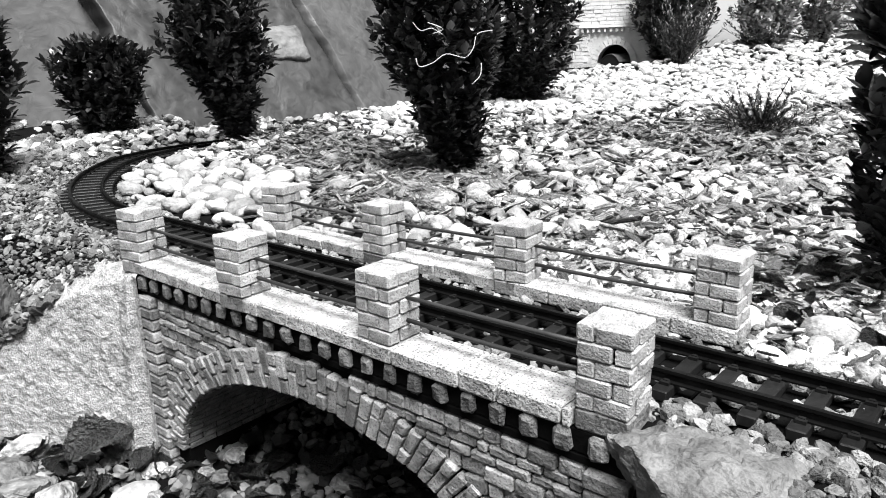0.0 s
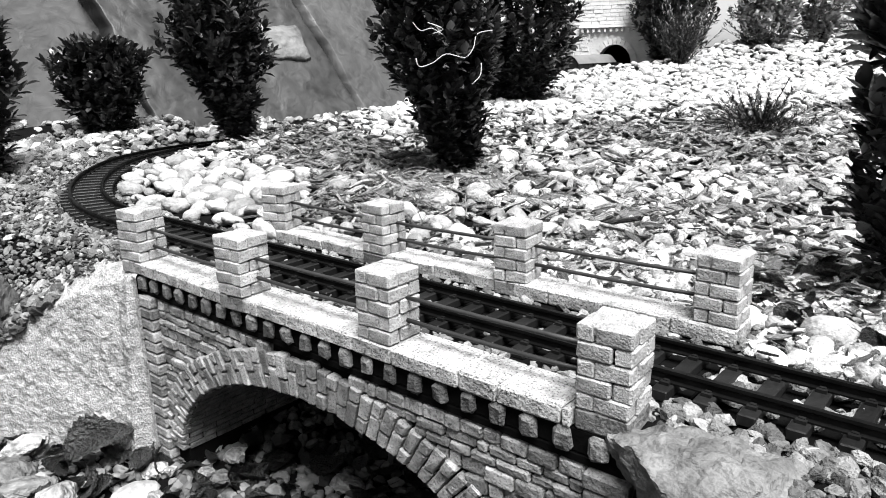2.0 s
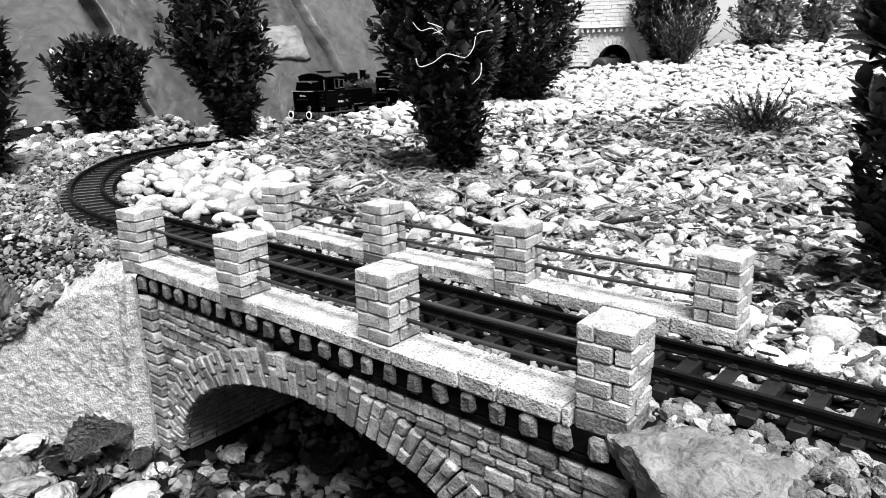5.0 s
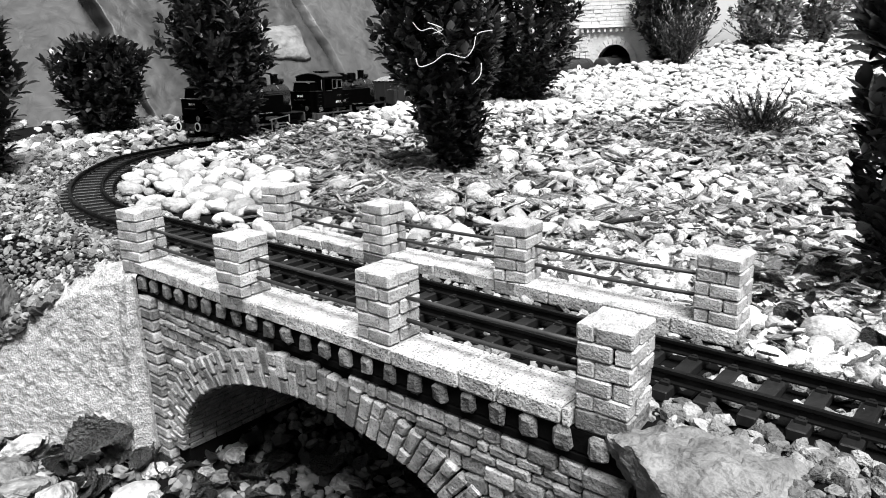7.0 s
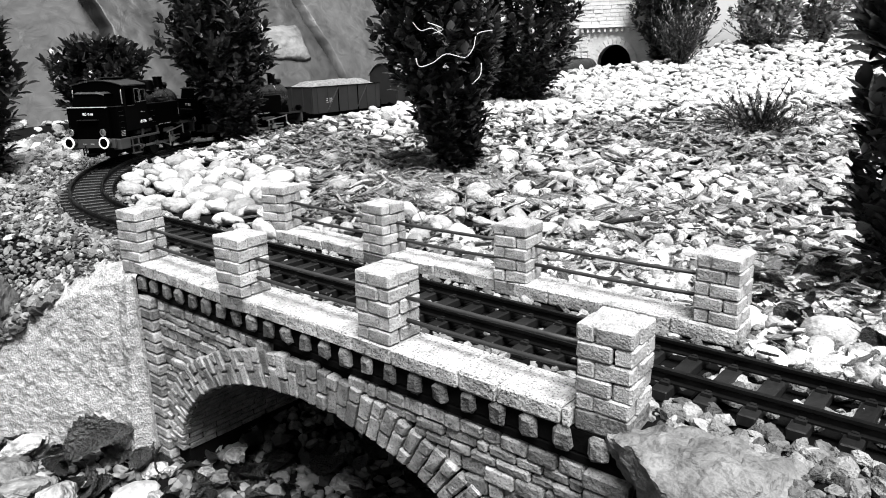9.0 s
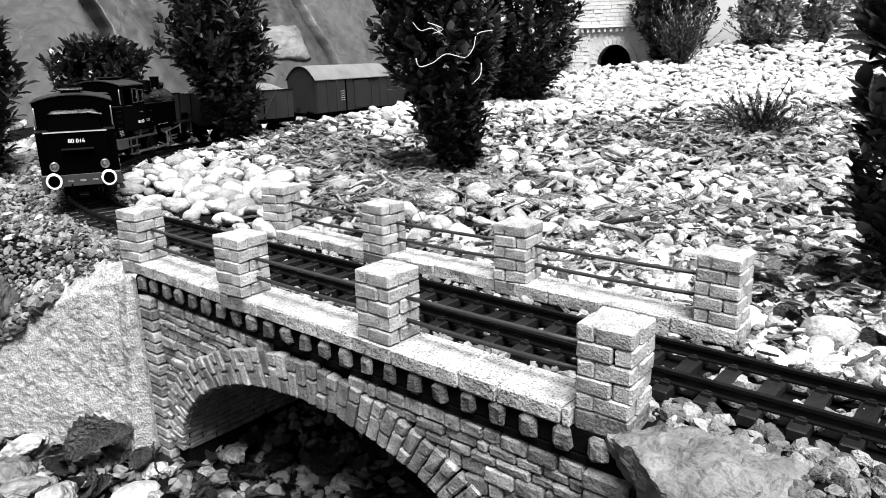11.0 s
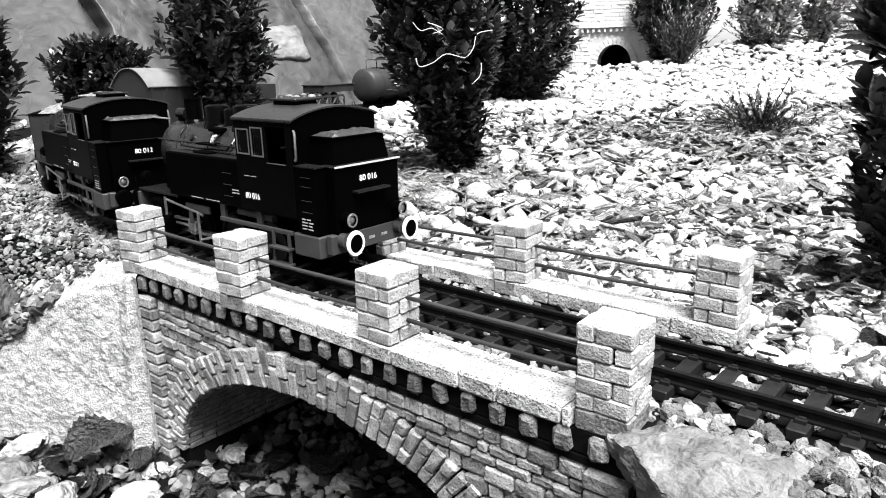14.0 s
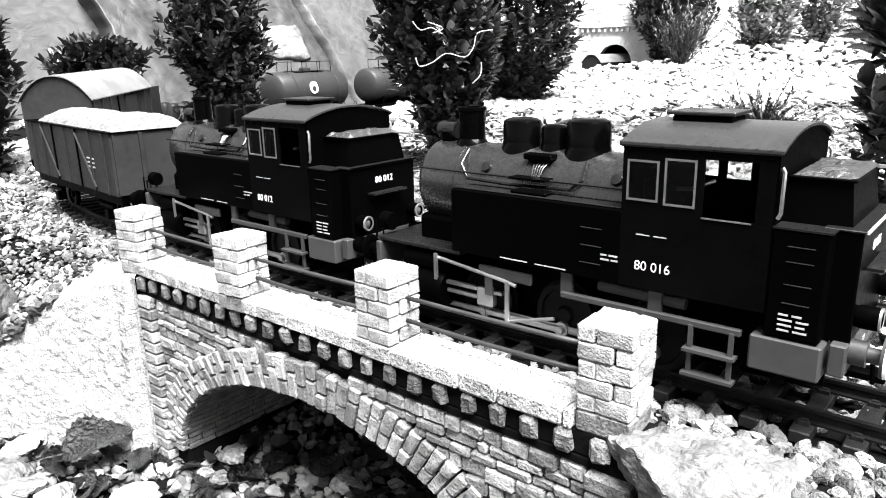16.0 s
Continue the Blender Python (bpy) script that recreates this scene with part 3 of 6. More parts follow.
def build_portal():
    rng = random.Random(9)
    portal = tagged(new("tunnel_portal"), "pale stone tunnel portal with a dark arched mouth", "tunnel portal")
    portal.matrix_basis = pose(-1.005, 3.0, 0.018, 0, 0, 20)
    hw, spring, rise = 0.083, 0.115, 0.095
    x0, x1, zt, dep = -0.24, 0.42, 0.75, 0.12
    xs = [x0] + [-hw * math.cos(math.pi * i / 24) for i in range(25)] + [x1]
    bm = bmesh.new()
    cols = []
    for i, x in enumerate(xs):
        k = spring + rise * math.sqrt(max(0, 1 - (x / hw) ** 2)) if 0 < i < len(xs) - 1 else spring
        cols.append([bm.verts.new((x, y, z)) for y in (0, dep) for z in (zt, k, -0.1)])
    for i, (a, b) in enumerate(zip(cols, cols[1:])):
        bm.faces.new((a[0], b[0], b[1], a[1]))
        bm.faces.new((a[3], a[4], b[4], b[3]))
        bm.faces.new((a[0], a[3], b[3], b[0]))
        if i in (0, len(cols) - 2):
            bm.faces.new((a[1], b[1], b[2], a[2]))
            bm.faces.new((a[4], a[5], b[5], b[4]))
        else:
            bm.faces.new((a[1], b[1], b[4], a[4]))
    for i in (1, len(cols) - 2):
        c = cols[i]
        bm.faces.new((c[1], c[4], c[5], c[2]))
    for c in (cols[0], cols[-1]):
        bm.faces.new((c[0], c[1], c[2], c[5], c[4], c[3]))
    part("wall", bm, M_PORTAL, portal)
    # the tunnel's closed tube
    bm = bmesh.new()
    prof = [(-hw - 0.01, -0.08), (-hw - 0.01, spring)] + [(-(hw + 0.01) * math.cos(math.pi * i / 12), spring + (rise + 0.01) * math.sin(math.pi * i / 12)) for i in range(1, 12)] + [(hw + 0.01, spring), (hw + 0.01, -0.08)]
    a = [bm.verts.new((x, dep, z)) for x, z in prof]
    b = [bm.verts.new((x, 1.6, z)) for x, z in prof]
    for i in range(len(prof)):
        j = (i + 1) % len(prof)
        bm.faces.new((a[i], a[j], b[j], b[i]))
    bm.faces.new(b)
    part("tunnel_bore", bm, M_MORTAR_SHADE, portal, "dark inside of the tunnel")
    for k in range(15):
        a0, a1 = math.pi * (k + 0.06) / 15, math.pi * (k + 0.94) / 15
        bm = bmesh.new()
        q = [[bm.verts.new((-(hw + e) * math.cos(a), y, spring + (rise + e) * math.sin(a))) for y in (-0.008, 0.01)] for a, e in ((a0, 0.0), (a1, 0.0), (a1, 0.03), (a0, 0.03))]
        bm.faces.new([v[0] for v in q])
        for i in range(4):
            bm.faces.new((q[i][0], q[i][1], q[(i + 1) % 4][1], q[(i + 1) % 4][0]))
        part("arch_stone", bm, M_PORTAL, portal)
    for i in range(17):
        x = -0.16 + i * 0.028
        part("corbel", rough_block(x - 0.007, x + 0.007, -0.016, 0.002, 0.268, 0.29, 0.003, 0.001, rng), M_PORTAL, portal)
    part("cornice", rough_block(-0.175, 0.42, -0.02, 0.002, 0.29, 0.305, 0.002, 0.001, rng), M_PORTAL, portal)
    vs, fs = [], []
    z = 0.0
    while z < 0.72:
        x = -0.235 + rng.uniform(-0.01, 0)
        while x < 0.41:
            w = rng.uniform(0.03, 0.05)
            if not (z < spring + rise + 0.03 and abs(x + w / 2) < hw + 0.055) and not 0.25 < z < 0.305:
                b = len(vs)
                d = rng.uniform(0.002, 0.006)
                vs += [(xx, yy, zz) for xx in (x + 0.001, x + w - 0.001) for yy in (-d, 0.002) for zz in (z + 0.001, z + 0.017)]
                fs += [tuple(b + k for k in f) for f in ((0, 4, 5, 1), (0, 1, 3, 2), (4, 6, 7, 5), (1, 5, 7, 3), (0, 2, 6, 4))]
            x += w
        z += 0.018
    tagged(part("blockwork", (vs, [], fs), M_PORTAL, portal), kind="stuff")
    part("pilaster", rough_block(-0.255, -0.205, -0.05, 0.01, -0.1, 0.4, 0.004, 0.001, rng), M_WALL, portal, "grey brick pilaster")
    part("side_wall", rough_block(-0.34, -0.255, -0.03, 0.02, -0.1, 0.19, 0.004, 0.001, rng), M_WALL, portal, "low grey side wall")
    return portal


build_portal()

# ---------- shrubs ----------


def leaf_mesh(name, material, length, width, fold=0.25, curl=0.25, rows=4):
    """A leaf along +X with a folded middle and a bent tip."""
    vs, fs = [], []
    for i in range(rows + 1):
        t = i / rows
        w = width / 2 * (math.sin(math.pi * min(1, t * 0.9 + 0.07)) ** 0.75)
        z = -curl * length * t * t
        vs += [(t * length, -w, z + w * fold * 2), (t * length, 0, z), (t * length, w, z + w * fold * 2)]
    for i in range(rows):
        b = i * 3
        fs += [(b, b + 3, b + 4, b + 1), (b + 1, b + 4, b + 5, b + 2)]
    me = bpy.data.meshes.new(name)
    me.from_pydata(vs, [], fs)
    me.update()
    me.materials.append(material)
    me.polygons.foreach_set("use_smooth", [True] * len(me.polygons))
    return me


def radius_at(profile, h):
    for (a, r), (b, s) in zip(profile, profile[1:]):
        if h <= b:
            return r + (s - r) * (h - a) / (b - a)
    return profile[-1][1]


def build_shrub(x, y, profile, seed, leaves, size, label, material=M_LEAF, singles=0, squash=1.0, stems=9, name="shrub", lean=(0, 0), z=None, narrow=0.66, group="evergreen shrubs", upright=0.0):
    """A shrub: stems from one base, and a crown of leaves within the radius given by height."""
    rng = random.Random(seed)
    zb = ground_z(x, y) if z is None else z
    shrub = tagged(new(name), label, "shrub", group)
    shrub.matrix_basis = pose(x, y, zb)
    H = profile[-1][0]
    tips = []
    for k in range(stems):
        a, f = rng.uniform(0, 2 * math.pi), rng.uniform(0.2, 0.8)
        pts = []
        top = H * rng.uniform(0.7, 0.97)
        for i in range(6):
            h = top * i / 5
            r = radius_at(profile, h) * f * (i / 5) ** 0.8
            pts.append(Vector((math.cos(a) * r + rng.uniform(-1, 1) * 0.006 + lean[0] * h, math.sin(a) * r * squash + rng.uniform(-1, 1) * 0.006 + lean[1] * h, h - 0.01)))
        part("stem", tube(pts, [0.0035 * (1 - 0.13 * i) * (H / 0.35) for i in range(6)], 6), M_TWIG, shrub, smooth=True)
    protos = [leaf_mesh("leaf", material, 1.0, narrow * rng.uniform(0.85, 1.15), 0.16, rng.uniform(-0.15, 0.2)) for _ in range(5)]
    places = []
    off = Vector((seed * 3.1, 0, 0))

    def crown_point(depth):
        h = H * (1 - rng.random() ** 1.2 * 0.95)
        a = rng.uniform(0, 2 * math.pi)
        bump = 1 + 0.45 * noise.noise(Vector((math.cos(a) * 1.8, math.sin(a) * 1.8, h / H * 4)) + off) + 0.25 * noise.noise(Vector((math.cos(a) * 5, math.sin(a) * 5, h / H * 11)) + off)
        r = radius_at(profile, h) * bump * depth
        return Vector((math.cos(a) * r + lean[0] * h, math.sin(a) * r * squash + lean[1] * h, h)), a

    # shoots: leaves set in a spiral round a short axis that points up and out
    while len(places) < leaves * 1.25:
        p, a = crown_point(1 - 0.5 * rng.random() ** 1.8)
        k = rng.uniform(0.15, 1.0)
        d = Vector((math.cos(a) * k + rng.uniform(-0.4, 0.4), math.sin(a) * k + rng.uniform(-0.4, 0.4), rng.uniform(0.3, 1.3) + upright)).normalized()
        u = d.orthogonal().normalized()
        w = d.cross(u)
        n = rng.randrange(7, 13)
        turn0 = rng.uniform(0, 6.3)
        for i in range(n):
            t = i / (n - 1)
            g = turn0 + i * 2.4
            spread = 1.25 - 0.85 * t + rng.uniform(-0.2, 0.2)
            e = d * math.cos(spread) + (u * math.cos(g) + w * math.sin(g)) * math.sin(spread)
            s = size * rng.uniform(0.6, 0.95) * (0.75 + 0.25 * math.sin(math.pi * (0.2 + 0.7 * t)))
            turned = e.to_track_quat("X", "Z").to_matrix().to_4x4() @ Matrix.Rotation(rng.uniform(-0.5, 0.5), 4, "X")
            places.append((Matrix.Translation(p + d * size * (1.5 * t - 0.9)) @ turned @ Matrix.Diagonal((s, s, s, 1)), rng.randrange(5)))
    if not singles:
        for _ in range(leaves // 3):
            p, a = crown_point(0.72 * rng.random() ** 0.5)
            d = Vector((math.cos(a) + rng.uniform(-1, 1), math.sin(a) + rng.uniform(-1, 1), rng.uniform(-0.3, 1.2)))
            s = size * rng.uniform(0.7, 1.1)
            places.append((Matrix.Translation(p) @ d.to_track_quat("X", "Z").to_matrix().to_4x4() @ Matrix.Diagonal((s, s, s, 1)), rng.randrange(5)))
    if singles:
        mats = [leaf_mesh("leaf", M_LEAF_OB, size, size * narrow * k, 0.18, c) for k, c in ((0.9, 0.0), (1.0, 0.1), (1.1, 0.2))]
        for m, i in places[:singles]:
            shared("leaf", mats[i % 3], m @ Matrix.Diagonal((1 / size, 1 / size, 1 / size, 1)), shrub)
        places = places[singles:]
    if places:
        crown = scatter("crown", protos, [(np.array(m), i) for m, i in places], material, True, "", "")
        crown.parent = shrub
    return shrub


GLOSSY = "dark glossy evergreen shrub with small oval leaves"
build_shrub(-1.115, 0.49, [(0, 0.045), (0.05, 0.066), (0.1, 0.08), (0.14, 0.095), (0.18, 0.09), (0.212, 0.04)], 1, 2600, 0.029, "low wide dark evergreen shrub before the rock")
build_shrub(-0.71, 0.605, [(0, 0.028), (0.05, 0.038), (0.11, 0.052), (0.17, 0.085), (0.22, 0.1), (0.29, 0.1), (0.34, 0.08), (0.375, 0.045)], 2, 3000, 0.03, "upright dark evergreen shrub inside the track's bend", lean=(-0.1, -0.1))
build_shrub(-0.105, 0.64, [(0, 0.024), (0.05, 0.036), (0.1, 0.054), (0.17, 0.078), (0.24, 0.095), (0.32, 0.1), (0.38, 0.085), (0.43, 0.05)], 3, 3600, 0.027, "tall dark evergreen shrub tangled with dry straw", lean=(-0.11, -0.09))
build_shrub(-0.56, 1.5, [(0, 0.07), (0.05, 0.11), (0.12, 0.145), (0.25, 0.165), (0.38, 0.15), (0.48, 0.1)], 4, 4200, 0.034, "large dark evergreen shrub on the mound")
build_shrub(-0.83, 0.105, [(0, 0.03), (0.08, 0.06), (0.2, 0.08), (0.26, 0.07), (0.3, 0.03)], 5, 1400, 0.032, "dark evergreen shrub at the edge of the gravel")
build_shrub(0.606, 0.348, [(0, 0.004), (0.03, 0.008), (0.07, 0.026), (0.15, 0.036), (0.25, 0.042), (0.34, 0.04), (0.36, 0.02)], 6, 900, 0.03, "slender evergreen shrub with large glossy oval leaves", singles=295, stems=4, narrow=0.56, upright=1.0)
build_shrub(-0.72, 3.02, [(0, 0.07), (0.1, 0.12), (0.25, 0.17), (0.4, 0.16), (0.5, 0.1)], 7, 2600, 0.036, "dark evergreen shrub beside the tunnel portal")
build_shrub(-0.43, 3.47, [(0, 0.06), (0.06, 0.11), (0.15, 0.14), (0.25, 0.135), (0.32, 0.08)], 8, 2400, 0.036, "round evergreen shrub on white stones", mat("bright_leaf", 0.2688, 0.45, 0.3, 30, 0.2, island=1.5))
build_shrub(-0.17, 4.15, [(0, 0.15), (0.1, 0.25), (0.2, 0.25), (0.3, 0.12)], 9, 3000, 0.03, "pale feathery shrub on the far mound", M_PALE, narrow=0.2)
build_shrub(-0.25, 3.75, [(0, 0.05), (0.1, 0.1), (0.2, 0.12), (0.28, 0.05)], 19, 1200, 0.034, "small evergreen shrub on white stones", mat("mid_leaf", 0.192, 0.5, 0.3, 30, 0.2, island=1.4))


def build_sprigs(x, y, count, length, spread, seed, label, leafsize, material, up=0.5):
    """Feathery plant: thin twigs set with tiny needles."""
    rng = random.Random(seed)
    plant = tagged(new("feathery_plant"), label, "plant")
    plant.matrix_basis = pose(x, y, ground_z(x, y))
    needle = [leaf_mesh("needle", material, 1.0, 0.3, 0.2, 0.1, 2) for _ in range(2)]
    places = []
    for k in range(count):
        a = rng.uniform(0, 2 * math.pi)
        L = length * rng.uniform(0.55, 1.1)
        tilt = rng.uniform(0.1, 1.0) * spread
        p = Vector((rng.uniform(-1, 1) * 0.02, rng.uniform(-1, 1) * 0.02, 0))
        d = Vector((math.cos(a) * math.sin(tilt), math.sin(a) * math.sin(tilt), math.cos(tilt) * up * 2)).normalized()
        pts = []
        for i in range(7):
            pts.append(p.copy())
            p = p + d * L / 6
            d = (d + Vector((rng.uniform(-1, 1), rng.uniform(-1, 1), rng.uniform(-0.6, 0.8))) * 0.14).normalized()
        part("twig", tube(pts, [0.0016, 0.0014, 0.0012, 0.001, 0.0008, 0.0006, 0.0004], 5), M_TWIG, plant)
        for i in range(46):
            t = rng.uniform(0.12, 1.0) * 6
            j = min(5, int(t))
            c = pts[j].lerp(pts[j + 1], t - j)
            e = (pts[j + 1] - pts[j]).normalized() + Vector((rng.uniform(-1, 1), rng.uniform(-1, 1), rng.uniform(-0.6, 1.0))) * 0.9
            s = leafsize * rng.uniform(0.6, 1.2)
            places.append((np.array(Matrix.Translation(c) @ e.to_track_quat("X", "Z").to_matrix().to_4x4() @ Matrix.Diagonal((s, s, s, 1))), rng.randrange(2)))
    crown = scatter("needles", needle, places, material, False, "", "")
    crown.parent = plant
    return plant


build_sprigs(0.185, 1.38, 110, 0.125, 1.6, 21, "low feathery heather among bark chips", 0.011, mat("dark_heather_leaf", 0.0256, 0.7, 0.3, 60, 0.3, island=1.2), 0.22)
build_sprigs(-0.55, 2.72, 60, 0.27, 0.8, 22, "upright feathery juniper on white stones", 0.022, M_SHRUB)
build_sprigs(-0.44, 3.44, 30, 0.2, 1.2, 23, "feathery grey juniper on white stones", 0.02, M_SHRUB)


def build_straw():
    """Pale dry strands caught in the tall shrub."""
    for pts in ([(-0.091, 0.517, 0.246), (-0.079, 0.522, 0.233), (-0.066, 0.534, 0.236), (-0.049, 0.544, 0.224)],
                [(0.007, 0.594, 0.231), (-0.011, 0.578, 0.226), (-0.012, 0.569, 0.205), (-0.02, 0.557, 0.191), (-0.043, 0.54, 0.197), (-0.057, 0.523, 0.184), (-0.072, 0.508, 0.179), (-0.079, 0.508, 0.195)],
                [(0.001, 0.572, 0.182), (0.003, 0.566, 0.163), (-0.007, 0.553, 0.148)],
                [(-0.059, 0.516, 0.244), (-0.039, 0.529, 0.234), (-0.054, 0.514, 0.226)]):
        ps = [Vector(p) for p in pts]
        ps = [ps[0]] + ps + [ps[-1]]
        fine = []
        for a, b, c, d in zip(ps, ps[1:], ps[2:], ps[3:]):
            for t in (0, 0.25, 0.5, 0.75):
                fine.append(0.5 * (2 * b + (c - a) * t + (2 * a - 5 * b + 4 * c - d) * t * t + (3 * b - 3 * c + d - a) * t ** 3))
        tagged(part("dry_straw", tube(fine, 0.0008, 5), mat("straw", 0.32, 0.6, 0.2, 60, 0.2), smooth=True), "pale dry straw caught in the shrub's leaves", "straw")


build_straw()

# ---------- stones, bark chips and gravel ----------
RNG = random.Random(77)
PEBBLES = [lump_mesh("pebble", M_STONE_OB, RNG, 2, RNG.uniform(0.5, 0.8), 0.2) for _ in range(10)]
CRUSHED = [lump_mesh("crushed_stone", M_GRAVEL, RNG, 2, RNG.uniform(0.5, 0.85), 0.34, True) for _ in range(8)]


def chip_mesh(rng):
    """A splinter of bark of unit length: ridged lengthwise on top, ragged at both ends."""
    ridge = [rng.uniform(0.02, 0.06) for _ in range(5)]
    bow, skew = rng.uniform(-0.06, 0.06), rng.uniform(-0.12, 0.12)
    vs, fs = [], []
    for k, x in enumerate((-0.5, -0.2, 0.2, 0.5)):
        w = 0.14 * ((0.55, 1.0, 0.95, 0.5)[k] + rng.uniform(-0.2, 0.15))
        for j in range(5):
            end = rng.uniform(-0.09, 0.09) if k in (0, 3) else 0.0
            vs.append((x + end, w * (j / 2 - 1) + skew * x, ridge[j] + rng.uniform(-0.01, 0.01) + bow * (1 - 4 * x * x)))
        for j in (1, 0, -1):
            vs.append((x, w * 0.9 * j + skew * x, -0.035 + bow * (1 - 4 * x * x)))
    for k in range(3):
        for j in range(8):
            a, b = k * 8 + j, k * 8 + (j + 1) % 8
            fs.append((a, a + 8, b + 8, b))
    for b in (0, 24):
        fs += [(b, b + 1, b + 6, b + 7), (b + 1, b + 2, b + 5, b + 6), (b + 2, b + 3, b + 4, b + 5)]
    me = bpy.data.meshes.new("chip")
    me.from_pydata(vs, [], fs)
    me.update()
    return me


CHIPS = [chip_mesh(RNG) for _ in range(14)]
NEAR_PEBBLES = [lump_mesh("pebble", M_STONE_OB, RNG, 3, RNG.uniform(0.6, 0.85), 0.1 if k < 5 else 0.16, False, 0.35 if k < 5 else 0.85) for k in range(10)]
# where white stones thin out into bark or lie heaped: place, reach, amount
DRIFTS = ((-0.33, 0.25, 0.24, 0.17, 1.0), (-0.02, 0.29, 0.13, 0.1, -0.75), (-0.48, 0.64, 0.2, 0.1, -0.9), (-0.07, 0.56, 0.22, 0.13, -0.4), (0.05, 1.17, 0.2, 0.11, -0.7),
          (0.14, 1.45, 0.18, 0.16, -0.6), (-0.7, 0.92, 0.22, 0.13, 0.8), (-0.4, 1.3, 0.32, 0.24, 0.6), (0.57, 0.3, 0.12, 0.09, -0.5), (0.3, 0.9, 0.2, 0.2, -0.1))


def whiteness(x, y, q):
    """Share of white stones against bark at a place on the mound."""
    w = 0.6 + 0.6 * noise.noise(Vector((x * 3.1, y * 3.1, 3))) + 0.3 * noise.noise(Vector((x * 9, y * 9, 8))) + 0.75 * ease((q - 1.75) / 0.5)
    for cx, cy, rx, ry, k in DRIFTS:
        w += k * math.exp(-((x - cx) / rx) ** 2 - ((y - cy) / ry) ** 2)
    return w


def in_garden(x, y):
    """The stretch of the mound inside the bend and behind the bridge."""
    if x > 1.1 - 0.145 * (y + 0.337):
        return False
    if y < 0.196 and -0.005 < x < 0.552:
        return False
    if dist_line(x, y) < 0.055:
        return False
    cx, cy = BEND, TY + RAD
    if y < cy and x < cx and math.hypot(x - cx, y - cy) > RAD:
        return False
    if y >= EY and x < back_x(y):
        return False
    return y > 0.1


def fill_garden():
    pebbles, chips, shards, single = [], [], [], []
    rng = random.Random(5)
    step, y = 0.026, 0.14
    while y < 5.2:
        x = -1.25 if y > 0.6 else -0.95
        st = step * (1.0 if y < 1.6 else 1.18 if y < 3 else 1.7)
        while x < 1.1:
            px, py = x + rng.uniform(-0.5, 0.5) * st, y + rng.uniform(-0.5, 0.5) * st
            x += st
            if not in_garden(px, py):
                continue
            gz = ground_z(px, py)
            q = (px - EYE.x) * QD.x + (py - EYE.y) * QD.y
            white = whiteness(px, py, q)
            heap = math.exp(-((px + 0.33) / 0.24) ** 2 - ((py - 0.25) / 0.17) ** 2)
            for _ in range(2 if q > 1.9 else 1):
                if rng.random() > white or (heap > 0.3 and rng.random() < 0.18):
                    continue
                px, py = px + rng.uniform(-0.3, 0.3) * st, py + rng.uniform(-0.3, 0.3) * st
                if dist_line(px, py) < 0.058:
                    continue
                s = rng.uniform(0.015, 0.036) * (0.75 if py < 0.45 and px > 0.3 else 1.0) * (1.0 if rng.random() < 0.88 else 1.35) * (st / step) ** 0.6 * (1 + 0.25 * heap)
                m = placed(px, py, gz + s * (0.24 + 0.2 * heap * rng.random()), rng.uniform(-0.5, 0.5), rng.uniform(-0.5, 0.5), rng.uniform(0, 6.3), s * 1.15, s * rng.uniform(0.6, 0.95), s * rng.uniform(0.7, 1.1))
                i = rng.randrange(5) if heap > 0.35 else rng.randrange(10)
                if py < 0.44 and px < 0.8 and len(single) < 295:
                    single.append((m, i))
                else:
                    pebbles.append((np.array(m), i))
            k = 7 if white < 0.3 else 5 if white < 0.6 else 2 if white < 0.95 else 1
            if heap > 0.4 or (white > 1.0 and q > 1.9):
                k = 1 if rng.random() < 0.3 else 0
            fine = 0.45 if py < 0.42 and px > 0.4 else 0.62 if (py < 0.5 and px > 0.35) or (py < 0.36 and px > -0.1) else 1.0
            for _ in range(int(k / fine)):
                if rng.random() < 0.85 and q < 3.4:
                    s = rng.uniform(0.016, 0.046) * fine
                    (shards if rng.random() < 0.3 and white > 0.2 else chips).append((np.array(placed(px + rng.uniform(-0.018, 0.018), py + rng.uniform(-0.018, 0.018), gz + rng.uniform(0.002, 0.014), rng.uniform(-0.8, 0.8), rng.uniform(-0.5, 0.5), rng.uniform(0, 6.3), s, s * rng.uniform(0.55, 1.5), s)), rng.randrange(14)))
        y += st
    scatter("white_stones", PEBBLES, pebbles, M_STONE, True, "white rounded stones covering the garden mound", "stones")
    scatter("bark_chips", CHIPS, chips, M_CHIP, False, "grey bark mulch chips among the stones", "bark mulch", True)
    scatter("pale_shards", CHIPS, shards, mat("pale_shard", 0.2688, 0.8, 0.9, 2.6, 1.0, island=1.2, bdist=0.01, fine=3, grain=True), False, "sun-bleached bark and stone shards among the mulch", "bark mulch", True)
    for m, i in single:
        shared("stone", NEAR_PEBBLES[i], m, ground)


